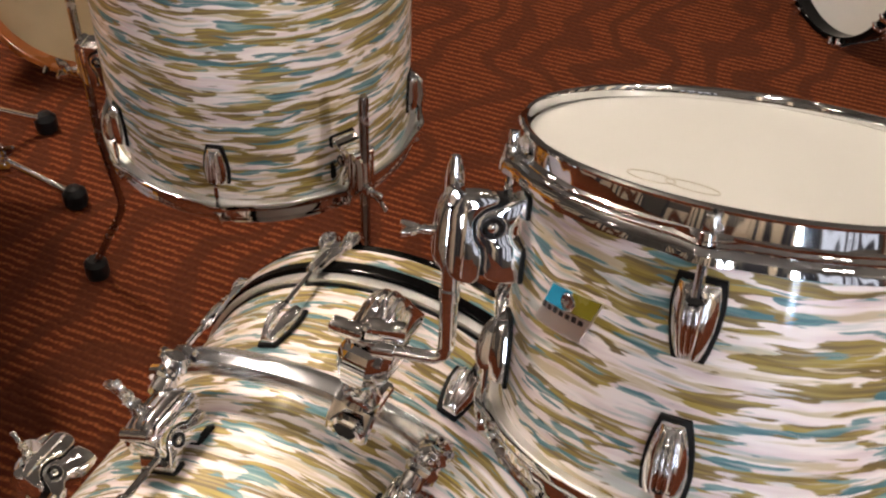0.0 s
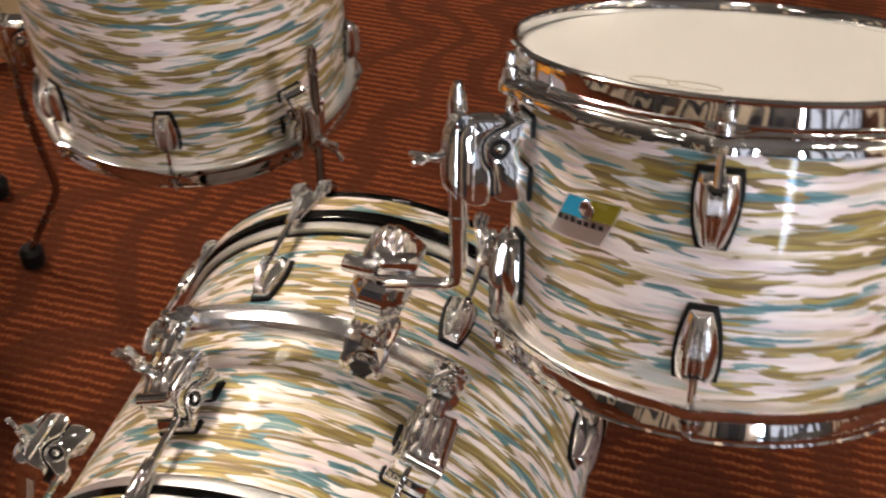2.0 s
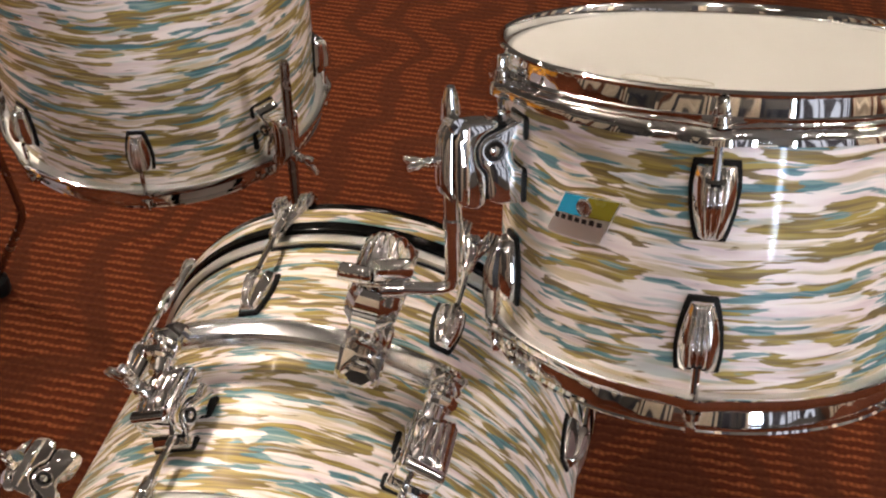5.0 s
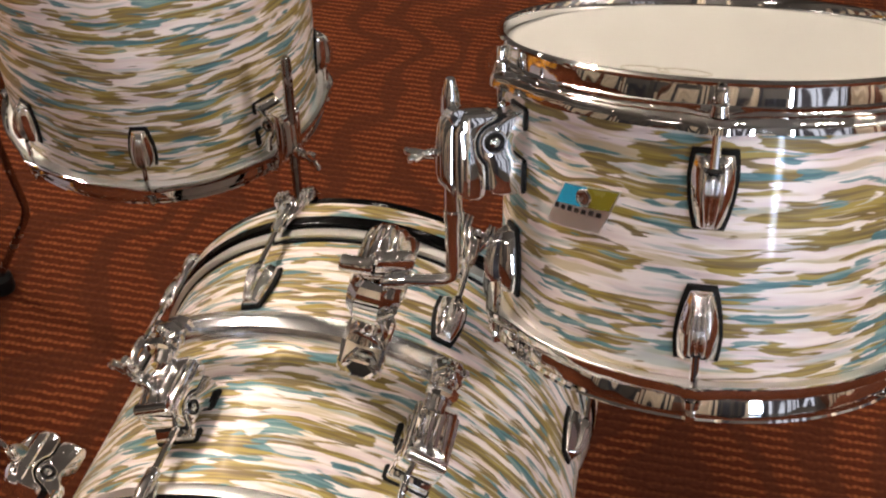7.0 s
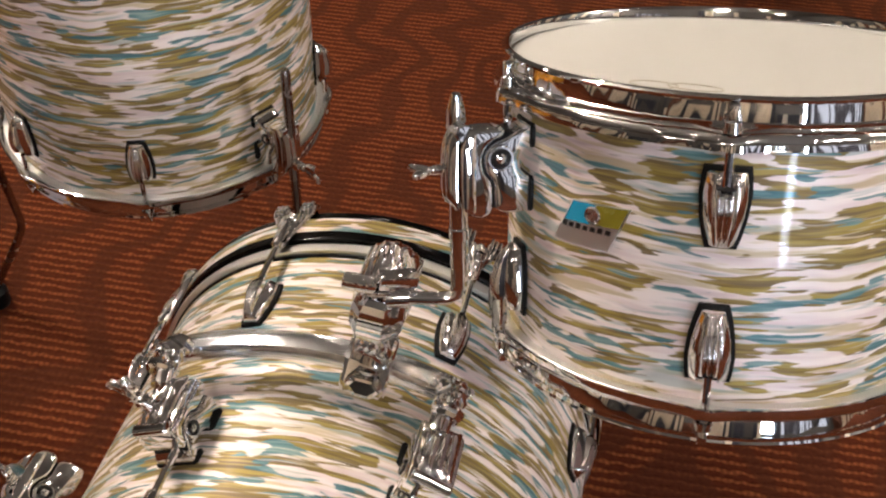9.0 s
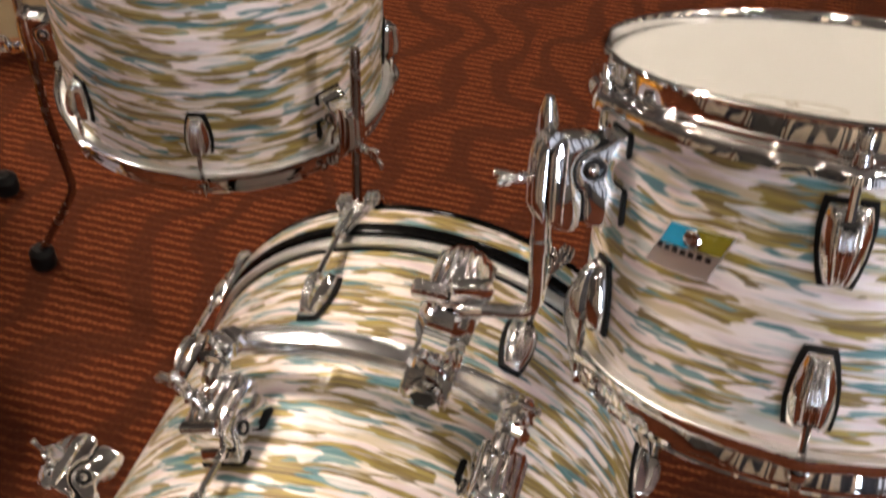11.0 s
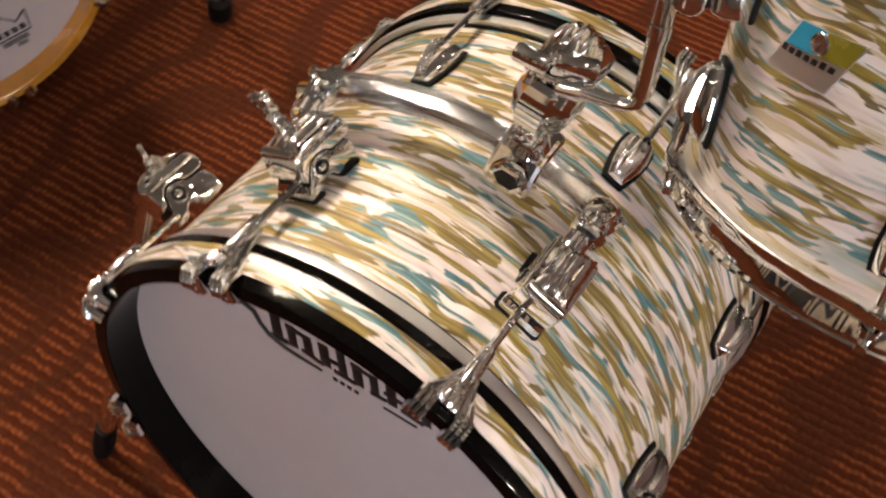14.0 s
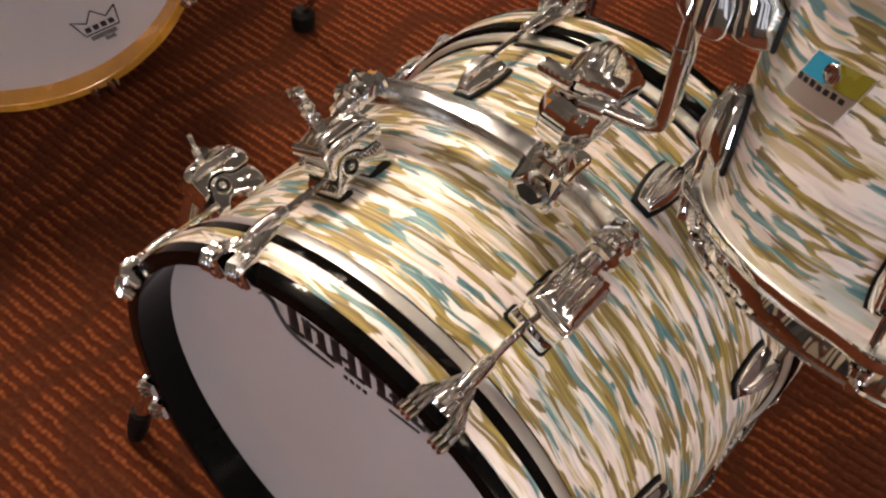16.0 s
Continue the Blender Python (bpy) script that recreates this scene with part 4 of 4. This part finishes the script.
    part("lever_plate", block((0.013, 0.030, 0.013), 0.002, Matrix.Translation((0.103, -0.009, 0.008)) @ Matrix.Rotation(radians(24), 4, "X")), CHROME, lever)
    part("lever_plate", block((0.004, 0.034, 0.016), 0.0015, Matrix.Translation((0.093, -0.004, 0.010)) @ Matrix.Rotation(radians(16), 4, "X")), CHROME, lever)
    part("lever_screw", moved(lathe([(0.0002, 0.004), (0.003, 0.003), (0.0042, 0.0), (0.0042, -0.006), (0.0002, -0.006)], 14), Matrix.Translation((0.107, 0.003, 0.016)) @ Matrix.Rotation(radians(50), 4, "Y")), CHROME, lever)
    part("rod_socket", tube([inv @ Vector((-0.048, 0.546, 0.663)), inv @ Vector((-0.032, 0.5435, 0.6635))], 0.0085, 16), CHROME, h)
    rod = [(-0.038, 0.543, 0.664), (-0.013, 0.540, 0.662), (-0.003, 0.539, 0.662), (0.003, 0.5395, 0.665), (0.0055, 0.541, 0.673), (0.0060, 0.544, 0.688), (0.006, 0.574, 0.804), (0.006, 0.5752, 0.811), (0.006, 0.5765, 0.8185)]
    tp = [0.0052] * 3 + [0.0056, 0.0062] + [0.0066] * 2 + [0.0052, 0.003]
    part("bent_rod", tube([inv @ Vector(p) for p in rod], 0.007, 18, tp), CHROME, h, "bent chrome rod")
    c = Vector((0.0060, 0.550, 0.716))
    dd = Vector((0, 0.030, 0.118)).normalized()
    part("memory_collar", tube([inv @ (c - dd * 0.004), inv @ (c + dd * 0.004)], 0.0074, 18), CHROME, h)
    return h


tom_holder()


# ---- neighbouring kit ----
def far_bass_drum(m, R, depth, hoop_mat, head_mat, label):
    d = thing("bass_drum", m, label, "drum")
    part("shell", shell(R - 0.012, -depth, -0.004, 0.009, 72), hoop_mat, d)
    prof = [(R - 0.014, 0.0), (R - 0.002, 0.0), (R, 0.002), (R, 0.038), (R - 0.002, 0.040), (R - 0.012, 0.040), (R - 0.014, 0.038)]
    part("front_hoop", lathe(prof, 96), hoop_mat, d, "glossy wooden hoop")
    part("back_hoop", moved(lathe(prof, 96), Matrix.Translation((0, 0, -depth - 0.036))), hoop_mat, d)
    head = part("front_head", disc(R - 0.014, 0.006), head_mat, d, "white front drumhead")
    part("back_head", disc(R - 0.014, -depth - 0.01), COATED, d)
    for k in range(8):
        deg = 22.5 + 45 * k
        for sgn in (-1, 1):
            part("claw", moved(tube([(0.006, sgn * 0.014, 0.02), (0.007, sgn * 0.014, 0.042), (0.0, sgn * 0.014, 0.047), (-0.012, sgn * 0.014, 0.043)], 0.006, 8), around(deg, R, 0)), CHROME, d)
        part("tension_rod", moved(tube([(0.008, 0, -0.07), (0.008, 0, 0.03)], 0.0035, 8), around(deg, R, 0)), CHROME, d)
        part("lug", lug_body(), CHROME, d, "", 30, around(deg, R - 0.012, -0.09))
    return d, head


n2 = Vector((math.sin(radians(36)), -math.cos(radians(36)), 0))
_, head2 = far_bass_drum(frame_of((-0.881, 1.008, 0.264), n2, (0, 0, 1)), 0.264, 0.36, MAPLE, SMOOTH, "bass drum with amber maple hoop and smooth white head")
far_bass_drum(frame_of((-0.735, 1.91, 0.20), (0.10, -0.99, 0), (0, 0, 1)), 0.20, 0.36, AMBER, AGED, "bass drum with reddish amber hoop and yellowed cream head")
far_bass_drum(frame_of((0.855, 2.20, 0.21), (-0.94, -0.34, 0), (0, 0, 1)), 0.21, 0.36, BLACK, COATED, "bass drum with black hoop and cream head")


def emblem(head, m):
    """Crown-shaped print as a plain outline with a smudged bar below."""
    pts = [(-0.034, 0.020), (-0.026, -0.012), (0.026, -0.012), (0.034, 0.020), (0.015, 0.008), (0.0, 0.026), (-0.015, 0.008), (-0.034, 0.020)]
    part("print_outline", tube([m @ Vector((y, x, 0)) for x, y in pts], 0.0014, 6), INK, head)
    for k in range(4):
        part("print_stroke", moved(block((0.009, 0.0085, 0.0006), 0.0002), m @ Matrix.Translation((-0.003, 0.018 - k * 0.012, 0))), INK, head)
    part("print_smudge", moved(block((0.008, 0.040, 0.0006), 0.0002), m @ Matrix.Translation((-0.0195, 0.002, 0))), GREY_INK, head)
    part("print_smudge", moved(block((0.007, 0.016, 0.0006), 0.0002), m @ Matrix.Translation((-0.028, -0.004, 0))), GREY_INK, head)


emblem(head2, around(-144, 0.190, 0.0065) @ Matrix.Rotation(radians(163), 4, "Z"))


def stand():
    c = Vector((-1.026, 1.490, 0.0))
    st = thing("snare_stand", Matrix.Translation(c), "chrome tripod stand with black rubber feet", "stand")
    part("tube", tube([(0, 0, 0.05), (0, 0, 0.655)], 0.0125, 16), CHROME, st)
    part("hub", lathe([(0.012, 0.20), (0.022, 0.20), (0.024, 0.21), (0.024, 0.25), (0.012, 0.255)], 20), CHROME, st)
    for fx, fy in ((-0.652, 1.470), (-0.769, 1.687), (-1.27, 1.54)):
        f = Vector((fx, fy, 0.016)) - c
        leg = part("leg", tube([(0, 0, 0.23), f * 0.5 + Vector((0, 0, 0.125)), f + Vector((0, 0, 0.006))], 0.0065, 12), CHROME, st)
        part("rubber_foot", moved(lathe([(0.0005, -0.016), (0.018, -0.016), (0.021, -0.006), (0.021, 0.012), (0.012, 0.022), (0.0005, 0.024)], 18), Matrix.Translation(f)), RUBBER, leg, "black rubber foot")
        part("brace", tube([(0, 0, 0.08), f * 0.55 + Vector((0, 0, 0.105))], 0.004, 8), CHROME, st)
        part("joint", wing_bolt(), CHROME, leg, "", 35, Matrix.Translation(f * 0.70 + Vector((0, 0, 0.072))) @ Matrix.Rotation(radians(-75), 4, "Y"))
        part("joint", tube([f * 0.60 + Vector((0, 0, 0.055)), f * 0.74 + Vector((0, 0, 0.062))], 0.012, 10), CHROME, leg)
    for k in range(3):
        a = radians(40 + 120 * k)
        out = Vector((math.cos(a), math.sin(a), 0))
        part("basket_arm", tube([out * 0.01 + Vector((0, 0, 0.63)), out * 0.10 + Vector((0, 0, 0.652)), out * 0.190 + Vector((0, 0, 0.652)), out * 0.196 + Vector((0, 0, 0.68))], 0.006, 10), CHROME, st)
    return c


at = stand()
# unseen drum, placed so that its shadow falls on the carpet at left
snare = thing("snare_drum", Matrix.Translation(at + Vector((0, 0, 0.6585))), "amber snare drum of the neighbouring kit on its stand", "drum")
part("shell", shell(0.174, 0.010, 0.136, 0.007, 64), MAPLE, snare)
part("bottom_hoop", flanged_hoop(0.182, [0, 120, 240], True), CHROME, snare)
part("top_hoop", flanged_hoop(0.182, [0, 120, 240]), CHROME, snare, m=Matrix.Translation((0, 0, 0.146)))
part("batter_head", disc(0.1745, 0.138), COATED, snare)
# added out of view as a second shade caster, set well back
ft2 = frame_of((-1.55, 1.30, 0.40), (0, 0, 1), (0, -1, 0))
d2 = thing("floor_tom", ft2, "amber floor tom of the neighbouring kit on three legs", "drum")
part("shell", shell(0.196, 0.012, 0.36, 0.007, 64), MAPLE, d2)
part("bottom_hoop", flanged_hoop(0.206, [0, 120, 240], True), CHROME, d2)
part("top_hoop", flanged_hoop(0.206, [0, 120, 240]), CHROME, d2, m=Matrix.Translation((0, 0, 0.372)))
part("batter_head", disc(0.1965, 0.364), COATED, d2)
for k in range(3):
    part("leg", tube([around(30 + 120 * k, 0.215, 0.15).translation, around(30 + 120 * k, 0.215, -0.30).translation, around(30 + 120 * k, 0.25, -0.405).translation], 0.006, 10), CHROME, d2)
